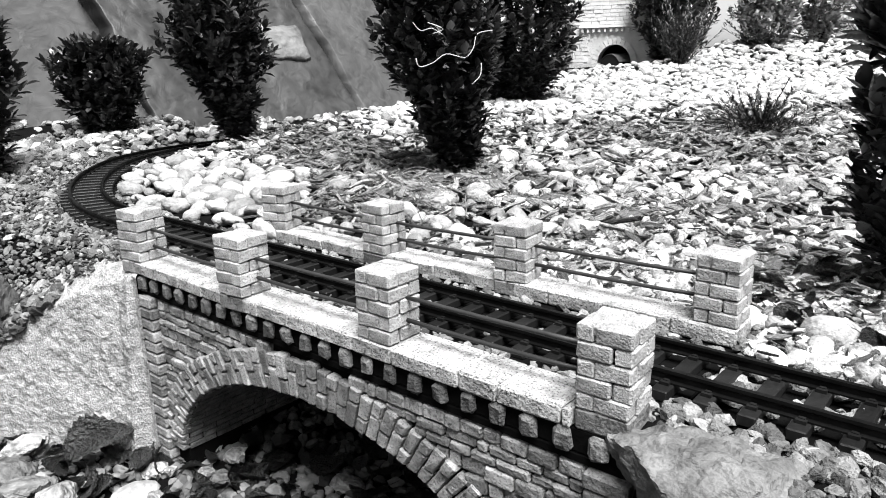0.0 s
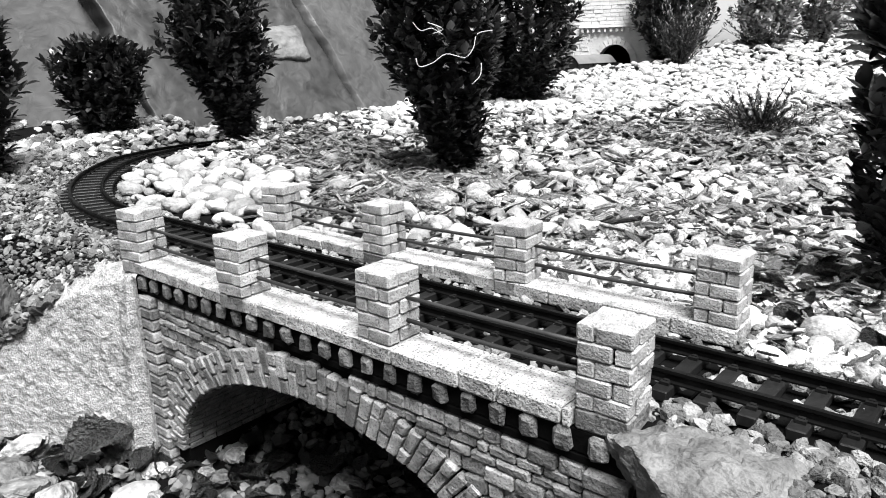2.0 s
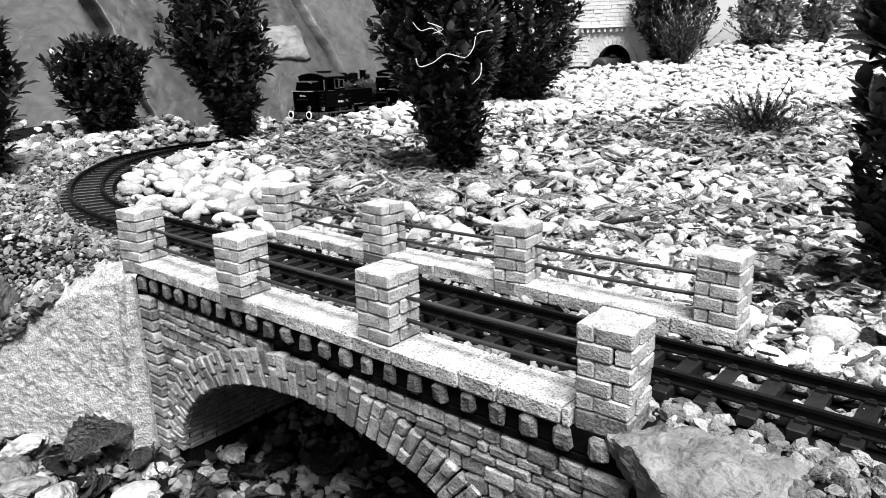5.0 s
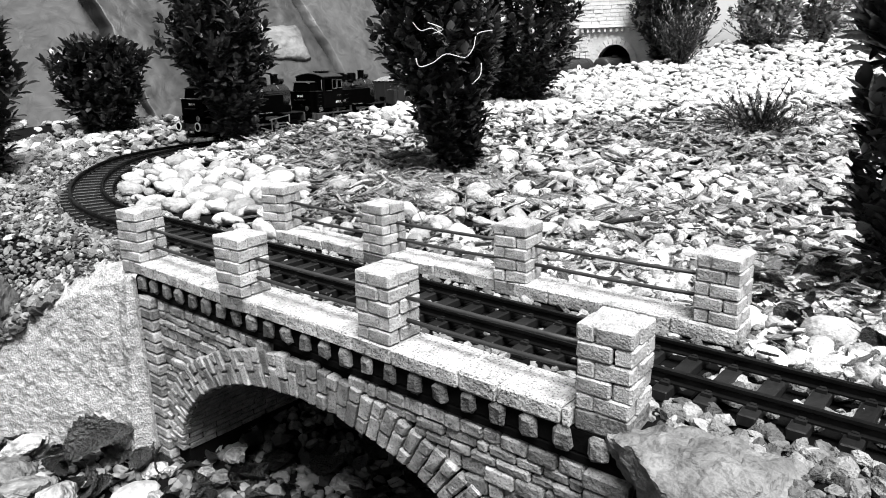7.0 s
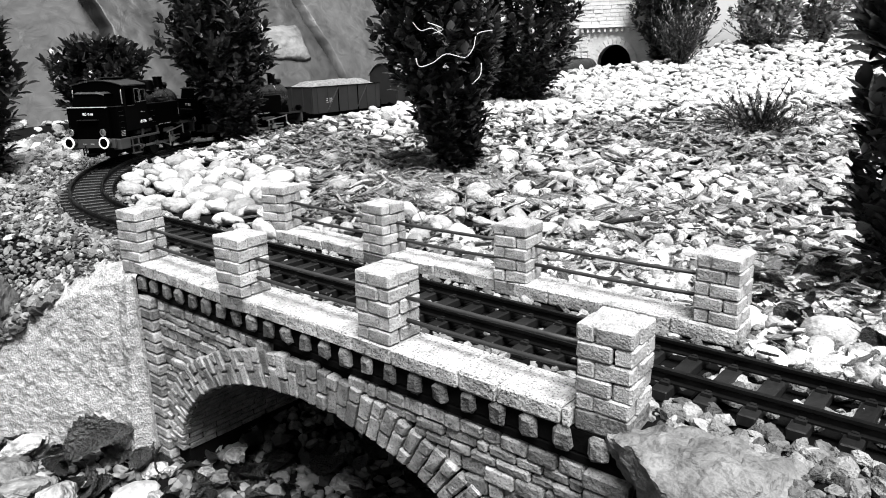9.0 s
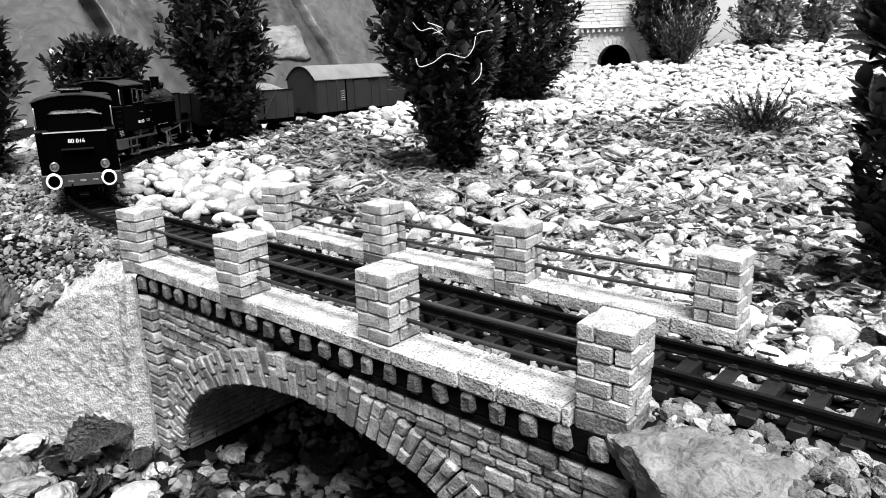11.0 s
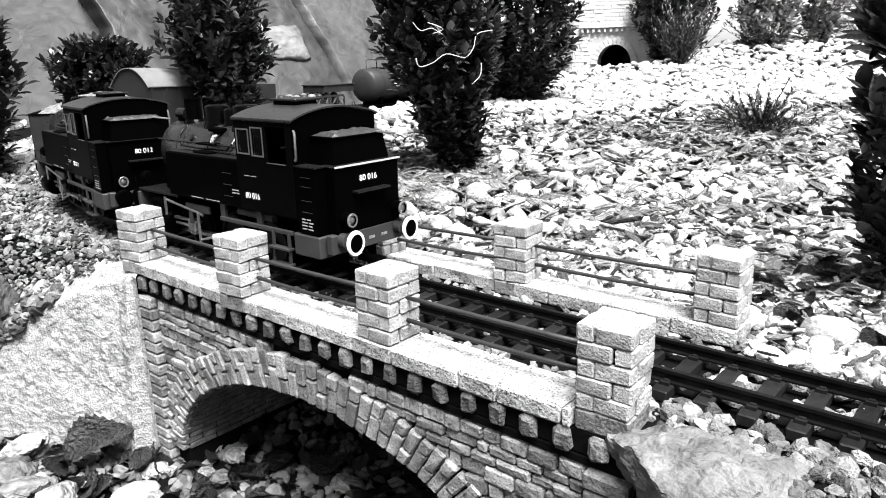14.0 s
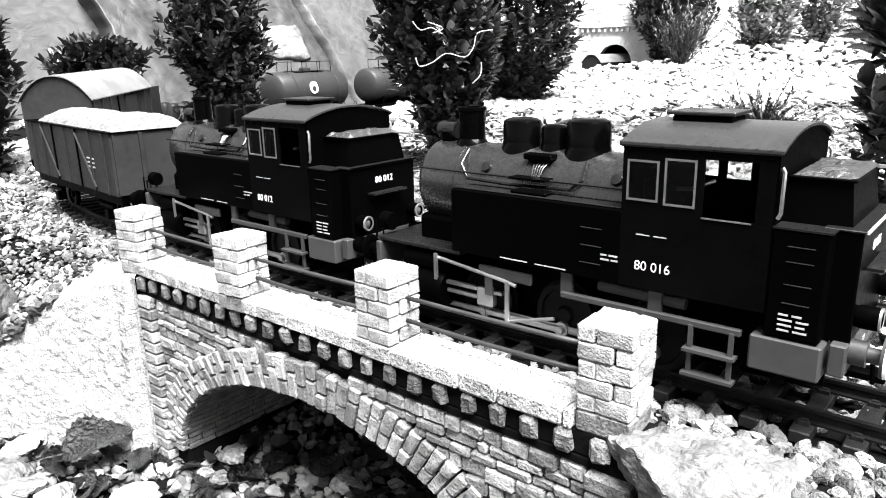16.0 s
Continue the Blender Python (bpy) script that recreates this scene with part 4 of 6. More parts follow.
def fill_left():
    """Gravel and stones outside the bend, beside the bridge's far end."""
    rng = random.Random(6)
    gravel, big = [], []
    for _ in range(23000):
        x, y = rng.uniform(-1.15, 0.0), rng.uniform(-0.22, 0.35)
        d = dist_line(x, y)
        outside = y < TY - 0.03 if x > BEND else math.hypot(x - BEND, y - TY - RAD) > RAD + 0.036
        if not outside or (x > -0.035 and y < 0.03):
            continue
        edge = wing_y(x) + 0.004 + 0.008 * noise.noise(Vector((x * 20, 0, 0)))
        if y < edge:
            continue
        s = rng.uniform(0.0035, 0.0085) * (1 if rng.random() < 0.93 else 1.8)
        gz = ground_z(x, y) if y > wing_y(x) + 0.04 else -0.008 + 1.05 * min(0.0, y + 0.02)
        gravel.append((np.array(placed(x, y, gz + s * 0.2 + rng.uniform(0, 0.004), rng.uniform(-1, 1), rng.uniform(-1, 1), rng.uniform(0, 6.3), s)), rng.randrange(8)))
    for _ in range(2100):
        x, y = rng.uniform(-1.5, -0.3), rng.uniform(-0.3, 2.6)
        outside = math.hypot(x - BEND, y - TY - RAD) > RAD + 0.07 if y < 0.65 else x < back_x(y) - 0.085
        if not outside or (y < 0.35 and x > -0.85 and rng.random() < 0.72) or (x > -0.6 and y < 0.02):
            continue
        if rng.random() < 0.35:
            continue
        s = rng.uniform(0.018, 0.046)
        big.append((np.array(placed(x, y, ground_z(x, y) + s * 0.18, rng.uniform(-0.4, 0.4), rng.uniform(-0.4, 0.4), rng.uniform(0, 6.3), s, s * 0.8, s * 0.9)), rng.randrange(10)))
    for _ in range(170):
        x, y = rng.uniform(-1.12, -0.8), rng.uniform(0.12, 0.78)
        if math.hypot(x - BEND, y - TY - RAD) < RAD + 0.06:
            continue
        s = rng.uniform(0.018, 0.04)
        big.append((np.array(placed(x, y, ground_z(x, y) + s * 0.22, rng.uniform(-0.4, 0.4), rng.uniform(-0.4, 0.4), rng.uniform(0, 6.3), s, s * 0.75, s * 0.8)), rng.randrange(10)))
    for _ in range(260):
        x, y = rng.uniform(-0.9, -0.05), rng.uniform(-0.1, 0.3)
        outside = y < TY - 0.04 if x > BEND else math.hypot(x - BEND, y - TY - RAD) > RAD + 0.05
        if not outside or y < wing_y(x) + 0.02 or rng.random() < 0.35:
            continue
        s = rng.uniform(0.007, 0.018) * (1 if rng.random() < 0.9 else 2.0)
        gz = ground_z(x, y) if y > wing_y(x) + 0.04 else -0.008 + 1.05 * min(0.0, y + 0.02)
        big.append((np.array(placed(x, y, gz + s * 0.25 + 0.003, rng.uniform(-0.4, 0.4), rng.uniform(-0.4, 0.4), rng.uniform(0, 6.3), s, s * 0.75, s * 0.8)), rng.randrange(10)))
    # stones spilled over the bank's edge
    for _ in range(170):
        x = rng.uniform(-0.24, -0.1)
        yt = wing_y(x)
        drop = rng.uniform(-0.012, 0.3 * max(0.0, -0.1 - x) + 0.004)
        s = rng.uniform(0.008, 0.02)
        gravel.append((np.array(placed(x, yt - 0.004 - drop * 0.12 + (0.01 if drop < 0 else 0), -0.008 + 1.05 * min(0.0, yt + 0.02) - drop, rng.uniform(-1, 1), rng.uniform(-1, 1), rng.uniform(0, 6.3), s)), rng.randrange(8)))
    scatter("gravel", CRUSHED, gravel, M_GRAVEL, False, "grey crushed gravel beside the track", "gravel")
    scatter("outer_stones", PEBBLES, big, M_WEATHERED, True, "white stones between the track and the rock", "stones")
    # ballast in and beside the track
    bal = []
    for _ in range(5200):
        s0 = rng.uniform(-1.1, 2.4) if rng.random() < 0.4 else rng.uniform(-1.05, 0.3)
        c, a = line(s0)
        u = rng.uniform(-0.068, 0.068)
        if s0 < 0 and abs(u) < 0.036 and rng.random() < (0.55 if c.x < 0.5 else 0.3):
            continue
        if s0 > 0.0 and abs(u) < 0.045 and rng.random() < 0.9:
            continue
        p = c + Vector((-math.sin(a), math.cos(a), 0)) * u
        s = rng.uniform(0.005, 0.013)
        if abs(abs(u) - 0.0233) < s * 0.6 + 0.003:
            continue
        if p.x > 0.545:
            s *= 1.3
        top = -0.0165 if 0 < p.x < 0.545 else -0.016
        bal.append((np.array(placed(p.x, p.y, p.z - RT + top + s * 0.25, rng.uniform(-1, 1), rng.uniform(-1, 1), rng.uniform(0, 6.3), s)), rng.randrange(8)))
    scatter("ballast", CRUSHED, bal, mat("ballast", 0.1024, 0.8, 0.8, 120, 1.0, island=1.6, bdist=0.004), False, "light crushed ballast between the ties", "ballast")
    # rough stones beside the track at the bridge's near end
    near = []
    for _ in range(2500):
        x, y = rng.uniform(0.53, 0.86), rng.uniform(-0.12, 0.2)
        if abs(y - TY) < 0.043 or (y > 0.13 and rng.random() < 0.6) or (x < 0.545 and y > 0.0) or (x < 0.62 and -0.06 < y < 0.045):
            continue
        s = rng.uniform(0.006, 0.0155) if y < 0.1 else rng.uniform(0.006, 0.012)
        near.append((np.array(placed(x, y, ground_z(x, y) + s * 0.25 + rng.uniform(0, 0.003), rng.uniform(-1, 1), rng.uniform(-1, 1), rng.uniform(0, 6.3), s)), rng.randrange(8)))
    scatter("broken_stones", CRUSHED, near, mat("broken_stone", 0.072, 0.75, 0.9, 110, 1.0, island=1.6, bdist=0.005), False, "broken pale stones beside the track", "gravel")
    # dark litter on the floor of the hollow
    lit = []
    for _ in range(1500):
        x, y = rng.uniform(-1.2, -0.8), rng.uniform(0.05, 1.0)
        if math.hypot(x - BEND, y - TY - RAD) < RAD + 0.05 and y < EY:
            continue
        s = rng.uniform(0.007, 0.022)
        lit.append((np.array(placed(x, y, ground_z(x, y) + s * 0.2, rng.uniform(-1, 1), rng.uniform(-1, 1), rng.uniform(0, 6.3), s)), rng.randrange(8)))
    for _ in range(2600):
        x, y = rng.uniform(-0.2, 0.5), rng.uniform(-0.2, 0.17)
        s = rng.uniform(0.006, 0.02)
        lit.append((np.array(placed(x, y, ground_z(max(x, BX0 + 0.001), y) + s * 0.2, rng.uniform(-1, 1), rng.uniform(-1, 1), rng.uniform(0, 6.3), s)), rng.randrange(8)))
    scatter("litter", CRUSHED, lit, M_LITTER, False, "dark crumbled leaf litter and gravel on bare soil", "litter")
    # stones lying in the hollow under the bridge
    DARK = [lump_mesh("pebble", M_HOLLOW, random.Random(60 + i), 2, 0.65, 0.2) for i in range(6)]
    for k in range(48):
        x, y = rng.uniform(-0.12, 0.5), rng.uniform(-0.19, 0.17)
        s = rng.uniform(0.013, 0.03)
        ob = shared("stone", DARK[rng.randrange(6)], placed(x, y, ground_z(max(x, BX0 + 0.001), y) + s * 0.2, rng.uniform(-0.4, 0.4), rng.uniform(-0.4, 0.4), rng.uniform(0, 6.3), s * 1.15, s * 0.85, s), ground)
    for x, y, s in ((-0.075, -0.135, 0.06), (-0.035, -0.14, 0.055), (0.06, -0.075, 0.05), (0.005, -0.125, 0.06), (0.11, -0.01, 0.034), (0.215, 0.065, 0.036), (-0.12, -0.11, 0.05)):
        shared("stone", (PEBBLES if x > 0.05 and x < 0.1 else DARK)[rng.randrange(6)], placed(x, y, -0.212, rng.uniform(-0.3, 0.3), rng.uniform(-0.3, 0.3), rng.uniform(0, 6.3), s, s * 0.75, s * 0.8), ground)


def fill_fragments():
    """Small pale fragments and shells packed beside the bridge and the track."""
    rng = random.Random(15)
    bits, small = [], []
    for _ in range(6200):
        x, y = rng.uniform(0.1, 0.78), rng.uniform(0.14, 0.62)
        if not in_garden(x, y) or rng.random() < ease((y - 0.4) / 0.22) or rng.random() < ease((0.34 - x) / 0.16):
            continue
        s = rng.uniform(0.008, 0.022)
        if rng.random() < 0.68:
            s *= rng.uniform(0.8, 1.25)
            small.append((np.array(placed(x, y, ground_z(x, y) + s * 0.3, rng.uniform(-0.5, 0.5), rng.uniform(-0.5, 0.5), rng.uniform(0, 6.3), s, s * rng.uniform(0.6, 0.9), s * 0.8)), rng.randrange(10)))
            continue
        s *= 0.75
        bits.append((np.array(placed(x, y, ground_z(x, y) + rng.uniform(0.002, 0.011), rng.uniform(-0.9, 0.9), rng.uniform(-0.6, 0.6), rng.uniform(0, 6.3), s, s * rng.uniform(0.8, 1.8), s)), rng.randrange(10)))
    scatter("small_stones", PEBBLES, small, M_STONE, True, "small white stones packed beside the bridge", "stones")
    scatter("stone_fragments", CHIPS, bits, mat("pale_fragment", 0.2112, 0.8, 0.9, 2.6, 1.0, island=1.5, fine=3, grain=True), False, "small pale stone and bark fragments beside the bridge", "fragments", True)


def fill_grass():
    """Thin dry stalks lying on the bark."""
    rng = random.Random(44)
    bm = bmesh.new()
    for _ in range(170):
        x, y = rng.gauss(-0.2, 0.28), rng.gauss(0.55, 0.2)
        if not in_garden(x, y):
            continue
        a, bend, n = rng.uniform(0, 6.3), rng.uniform(-1.6, 1.6), 9
        L, lift = rng.uniform(0.04, 0.11), rng.uniform(0.004, 0.018)
        pts = []
        for i in range(n):
            t = i / (n - 1)
            pts.append((x, y, ground_z(x, y) + 0.012 + lift * math.sin(math.pi * t)))
            x, y = x + math.cos(a) * L / n, y + math.sin(a) * L / n
            a += bend / n
        tube(pts, rng.uniform(0.0003, 0.0006), 4, bm)
    tagged(part("dry_grass", bm, mat("dry_grass", 0.12, 0.7, 0.3, 60, 0.2, island=1.2), smooth=True), "thin dry grass stalks lying on the bark mulch", "dry grass", kind="stuff")


fill_garden()
fill_grass()
fill_fragments()
fill_left()


def dead_leaf_mesh(rng, n=14, m=6):
    """A curled dry leaf with a toothed rim, side veins and a stalk."""
    bm = bmesh.new()
    curl, roll, twist = rng.uniform(-0.5, 0.9), rng.uniform(0.3, 1.1), rng.uniform(-0.5, 0.5)
    rows = []
    for i in range(n + 1):
        t = i / n
        w = 0.36 * math.sin(math.pi * (0.04 + 0.93 * t) ** 0.8) * (1 + (0.07 if i % 2 else -0.05)) + 0.01
        row = []
        for j in range(m + 1):
            v = -1 + 2 * j / m
            y = v * w
            z = roll * y * y * 1.6 + curl * (t - 0.4) ** 2 + twist * (t - 0.5) * y + 0.014 * math.cos(i * 2.1) * abs(v) + 0.02 * noise.noise(Vector((t * 5, v * 3, roll * 9)))
            row.append(bm.verts.new((t - 0.5 + 0.12 * (1 - abs(v)) * 0.3, y, z)))
        rows.append(row)
    for p, q in zip(rows, rows[1:]):
        for j in range(m):
            bm.faces.new((p[j], q[j], q[j + 1], p[j + 1]))
    bmesh.ops.solidify(bm, geom=bm.faces[:], thickness=0.01)
    tube([(-0.48, 0, curl * 0.16), (-0.68, 0.04, curl * 0.2), (-0.9, 0.02, curl * 0.2 + 0.06)], [0.02, 0.015, 0.01], 5, bm)
    me = bpy.data.meshes.new("dry_leaf")
    bmesh.ops.recalc_face_normals(bm, faces=bm.faces)
    bm.to_mesh(me)
    bm.free()
    me.materials.append(M_DEAD)
    me.polygons.foreach_set("use_smooth", [True] * len(me.polygons))
    return me


def fill_dead_leaves():
    rng = random.Random(31)
    kinds = [dead_leaf_mesh(rng) for _ in range(6)]
    spots = []
    big = shared("dry_leaf", dead_leaf_mesh(random.Random(8), 20, 8), Matrix.Translation((-0.022, -0.07, -0.186)) @ Vector((0.3, -0.4, 0.95)).to_track_quat("Z", "X").to_matrix().to_4x4() @ Matrix.Rotation(-1.1, 4, "Z") @ Matrix.Diagonal((0.07, 0.066, 0.06, 1)))
    tagged(big, "large curled dry leaf leaning on the plaster bank", "fallen leaf", "fallen leaves")
    for _ in range(150):
        spots.append((rng.uniform(-0.16, 0.34), rng.uniform(-0.16, 0.14), None, rng.uniform(0.02, 0.042), rng.uniform(0, 40)))
    for _ in range(60):
        spots.append((rng.uniform(0.5, 0.68), rng.uniform(0.2, 0.4), None, rng.uniform(0.014, 0.026), rng.uniform(0, 50)))
    for x, y, z, s, tilt in spots:
        if z is None:
            z = (ground_z(max(x, BX0 + 0.001), y) if y < 0.18 else ground_z(x, y)) + 0.012
        ob = shared("dry_leaf", rng.choice(kinds), placed(x, y, z, radians(tilt), rng.uniform(-0.5, 0.5), rng.uniform(0, 6.3), s))
        tagged(ob, "curled dark dry leaf lying on the stones", "fallen leaf", "fallen leaves")


fill_dead_leaves()

# ---------- train ----------
SPEED = 0.1854
START = BEND - 0.631


def lead(t):
    """How far behind the start of the bend the leading buffers are at t seconds (negative: on the straight)."""
    return START + SPEED * (16.0 - t) + 0.0022 * max(0.0, 12.0 - t) - 0.014 * max(0.0, t - 14.3) / 1.7


def ride(back, base, times):
    """Rows for a vehicle whose middle is `back` metres behind the leading buffers, carried on two points `base` apart."""
    rows = []
    for t in times:
        s = lead(t) + back
        a, b = line(s - base / 2)[0], line(s + base / 2)[0]
        d = a - b
        m = Matrix.Translation((a + b) / 2) @ Matrix.Rotation(math.atan2(d.y, d.x), 4, "Z") @ Matrix.Rotation(-math.asin(d.z / d.length), 4, "Y")
        rows.append((t, m))
    return rows


VEHICLES, WHEELS, RODS = [], [], []
HW = 0.055
M_FAINT = mat("faded_white_paint", 0.224, 0.6, 0.3, 200, 0.0)


def plate(x0, x1, z0, z1, y, thick, holes):
    """An upright plate along X, one sheet with rectangular holes (x0, x1, z0, z1)."""
    xs = sorted({x0, x1, *[h[0] for h in holes], *[h[1] for h in holes]})
    zs = sorted({z0, z1, *[h[2] for h in holes], *[h[3] for h in holes]})
    bm = bmesh.new()
    v = [[bm.verts.new((x, y - thick / 2, z)) for z in zs] for x in xs]
    for i in range(len(xs) - 1):
        for j in range(len(zs) - 1):
            cx, cz = (xs[i] + xs[i + 1]) / 2, (zs[j] + zs[j + 1]) / 2
            if not any(h[0] < cx < h[1] and h[2] < cz < h[3] for h in holes):
                bm.faces.new((v[i][j], v[i + 1][j], v[i + 1][j + 1], v[i][j + 1]))
    ex = bmesh.ops.extrude_face_region(bm, geom=bm.faces[:])
    for g in ex["geom"]:
        if isinstance(g, bmesh.types.BMVert):
            g.co.y += thick
    return bm


def frame_ring(x0, x1, z0, z1, y, w, t):
    bm = bmesh.new()
    box(x0 - w, x1 + w, y - t, y + t, z1, z1 + w, 0, bm)
    box(x0 - w, x1 + w, y - t, y + t, z0 - w, z0, 0, bm)
    box(x0 - w, x0, y - t, y + t, z0, z1, 0, bm)
    box(x1, x1 + w, y - t, y + t, z0, z1, 0, bm)
    return bm


def arc_roof(x0, x1, hw, eave, rise, thick, over=0.0, n=20):
    """A barrel roof along X."""
    bm = bmesh.new()
    rows = []
    for i in range(n + 1):
        u = -1 + 2 * i / n
        z = eave + rise * (1 - abs(u) ** 2.2)
        rows.append([bm.verts.new((x, u * hw, z + dz)) for x in (x0, x1) for dz in (0, thick)])
    for a, b in zip(rows, rows[1:]):
        bm.faces.new((a[1], a[3], b[3], b[1]))
        bm.faces.new((a[0], b[0], b[2], a[2]))
        bm.faces.new((a[0], a[1], b[1], b[0]))
        bm.faces.new((a[2], b[2], b[3], a[3]))
    for r in (rows[0], rows[-1]):
        bm.faces.new((r[0], r[2], r[3], r[1]))
    return bm


def arc_end(x, hw, z0, eave, rise, thick, n=16):
    bm = bmesh.new()
    pts = [(-hw, z0)] + [(hw * (-1 + 2 * i / n), eave + rise * (1 - abs(-1 + 2 * i / n) ** 2.2)) for i in range(n + 1)] + [(hw, z0)]
    a = [bm.verts.new((x - thick / 2, y, z)) for y, z in pts]
    b = [bm.verts.new((x + thick / 2, y, z)) for y, z in pts]
    bm.faces.new(a)
    bm.faces.new(list(reversed(b)))
    for i in range(len(pts)):
        j = (i + 1) % len(pts)
        bm.faces.new((a[i], a[j], b[j], b[i]))
    return bm


def lettering(text, size, m, parent, name="lettering"):
    cu = bpy.data.curves.new(name, "FONT")
    cu.body, cu.size, cu.extrude, cu.align_x, cu.align_y = text, size, 0.0001, "CENTER", "CENTER"
    cu.offset = -0.013 * size
    tmp = new("tmp", cu)
    bpy.context.view_layer.update()
    me = bpy.data.meshes.new_from_object(tmp)
    bpy.data.objects.remove(tmp)
    me.materials.clear()
    me.materials.append(M_WHITE)
    ob = new(name, me)
    ob.parent = parent
    ob.matrix_basis = m
    return tagged(ob, "white painted number " + text)


def wheel_bm(r, w, y, spokes=10):
    """A spoked railway wheel on the Y axis, flange towards the middle."""
    s = 1 if y > 0 else -1
    bm = bmesh.new()
    lathe([(0, y - s * w / 2), (r * 0.84, y - s * w / 2), (r + 0.002, y - s * w / 2), (r + 0.002, y - s * w / 4), (r, y - s * w / 4), (r, y + s * w / 2), (r * 0.84, y + s * w / 2),
           (r * 0.8, y + s * w / 8), (r * 0.3, y + s * w / 8), (r * 0.22, y + s * w * 0.6), (0, y + s * w * 0.6)], 28, "Y", bm=bm)
    return bm


def add_wheelset(parent, x, r, y, w, material, spokes, crank=0.0):
    ws = new("wheelset")
    ws.parent = parent
    ws.matrix_basis = pose(x, 0, r)
    for s in (-1, 1):
        wh = part("wheel", wheel_bm(r, w, s * y, spokes), material, ws)
        part("tyre", lathe([(r * 0.86, s * (y + w * 0.51)), (r * 1.0, s * (y + w * 0.51)), (r * 1.002, s * y), (r * 0.86, s * y)], 28, "Y", cap=False), M_WHEEL, ws, "dark worn tyre")
        if crank:
            part("crank_pin", cyl((crank, s * y, 0), (crank, s * (y + w * 1.6), 0), 0.0028, n=10), M_STEEL, ws)
    part("axle", cyl((0, -y, 0), (0, y, 0), 0.003, n=8), M_STEEL, ws)
    WHEELS.append((ws, x, r))
    return ws


def add_buffers(parent, x0, x1, y, z, ring=True):
    d = 1 if x1 > x0 else -1
    for s in (-1, 1):
        bf = part("buffer", lathe([(0.0068, x0), (0.0068, x0 + (x1 - x0) * 0.45), (0.0042, x0 + (x1 - x0) * 0.47), (0.0042, x1 - d * 0.003), (0.0105, x1 - d * 0.0026), (0.0108, x1 - d * 0.001), (0.009, x1), (0, x1 + d * 0.0004)], 24, "X", (0, s * y, z)), M_RED if ring else M_BLACK, parent, smooth=False)
        part("buffer_face", lathe([(0, x1 + d * 0.0006), (0.0082, x1 + d * 0.0003), (0.0082, x1 - d * 0.0006)], 24, "X", (0, s * y, z)), M_BLACK, bf, "black buffer face")
        if ring:
            part("buffer_ring", lathe([(0.0082, x1 + d * 0.0004), (0.0082, x1 + d * 0.001), (0.0106, x1 + d * 0.0006), (0.0109, x1 - d * 0.001), (0.0082, x1 + d * 0.0004)], 28, "X", (0, s * y, z), cap=False), M_WHITE, bf, "white painted ring round the buffer")


def bars(parent, name, x0, z0, y, rows, size, gap, label, rng):
    """Unreadable small writing: plain bars on the near and far sides."""
    for i in range(rows):
        x = x0
        for k in range(2):
            w = rng.uniform(0.3, 0.5) * size
            part(name, box(x, x + w, y - 0.0002, y + 0.0002, z0 - i * gap, z0 - i * gap + gap * 0.36), M_FAINT, parent, label if k == 0 else "")
            x += w + size * 0.12


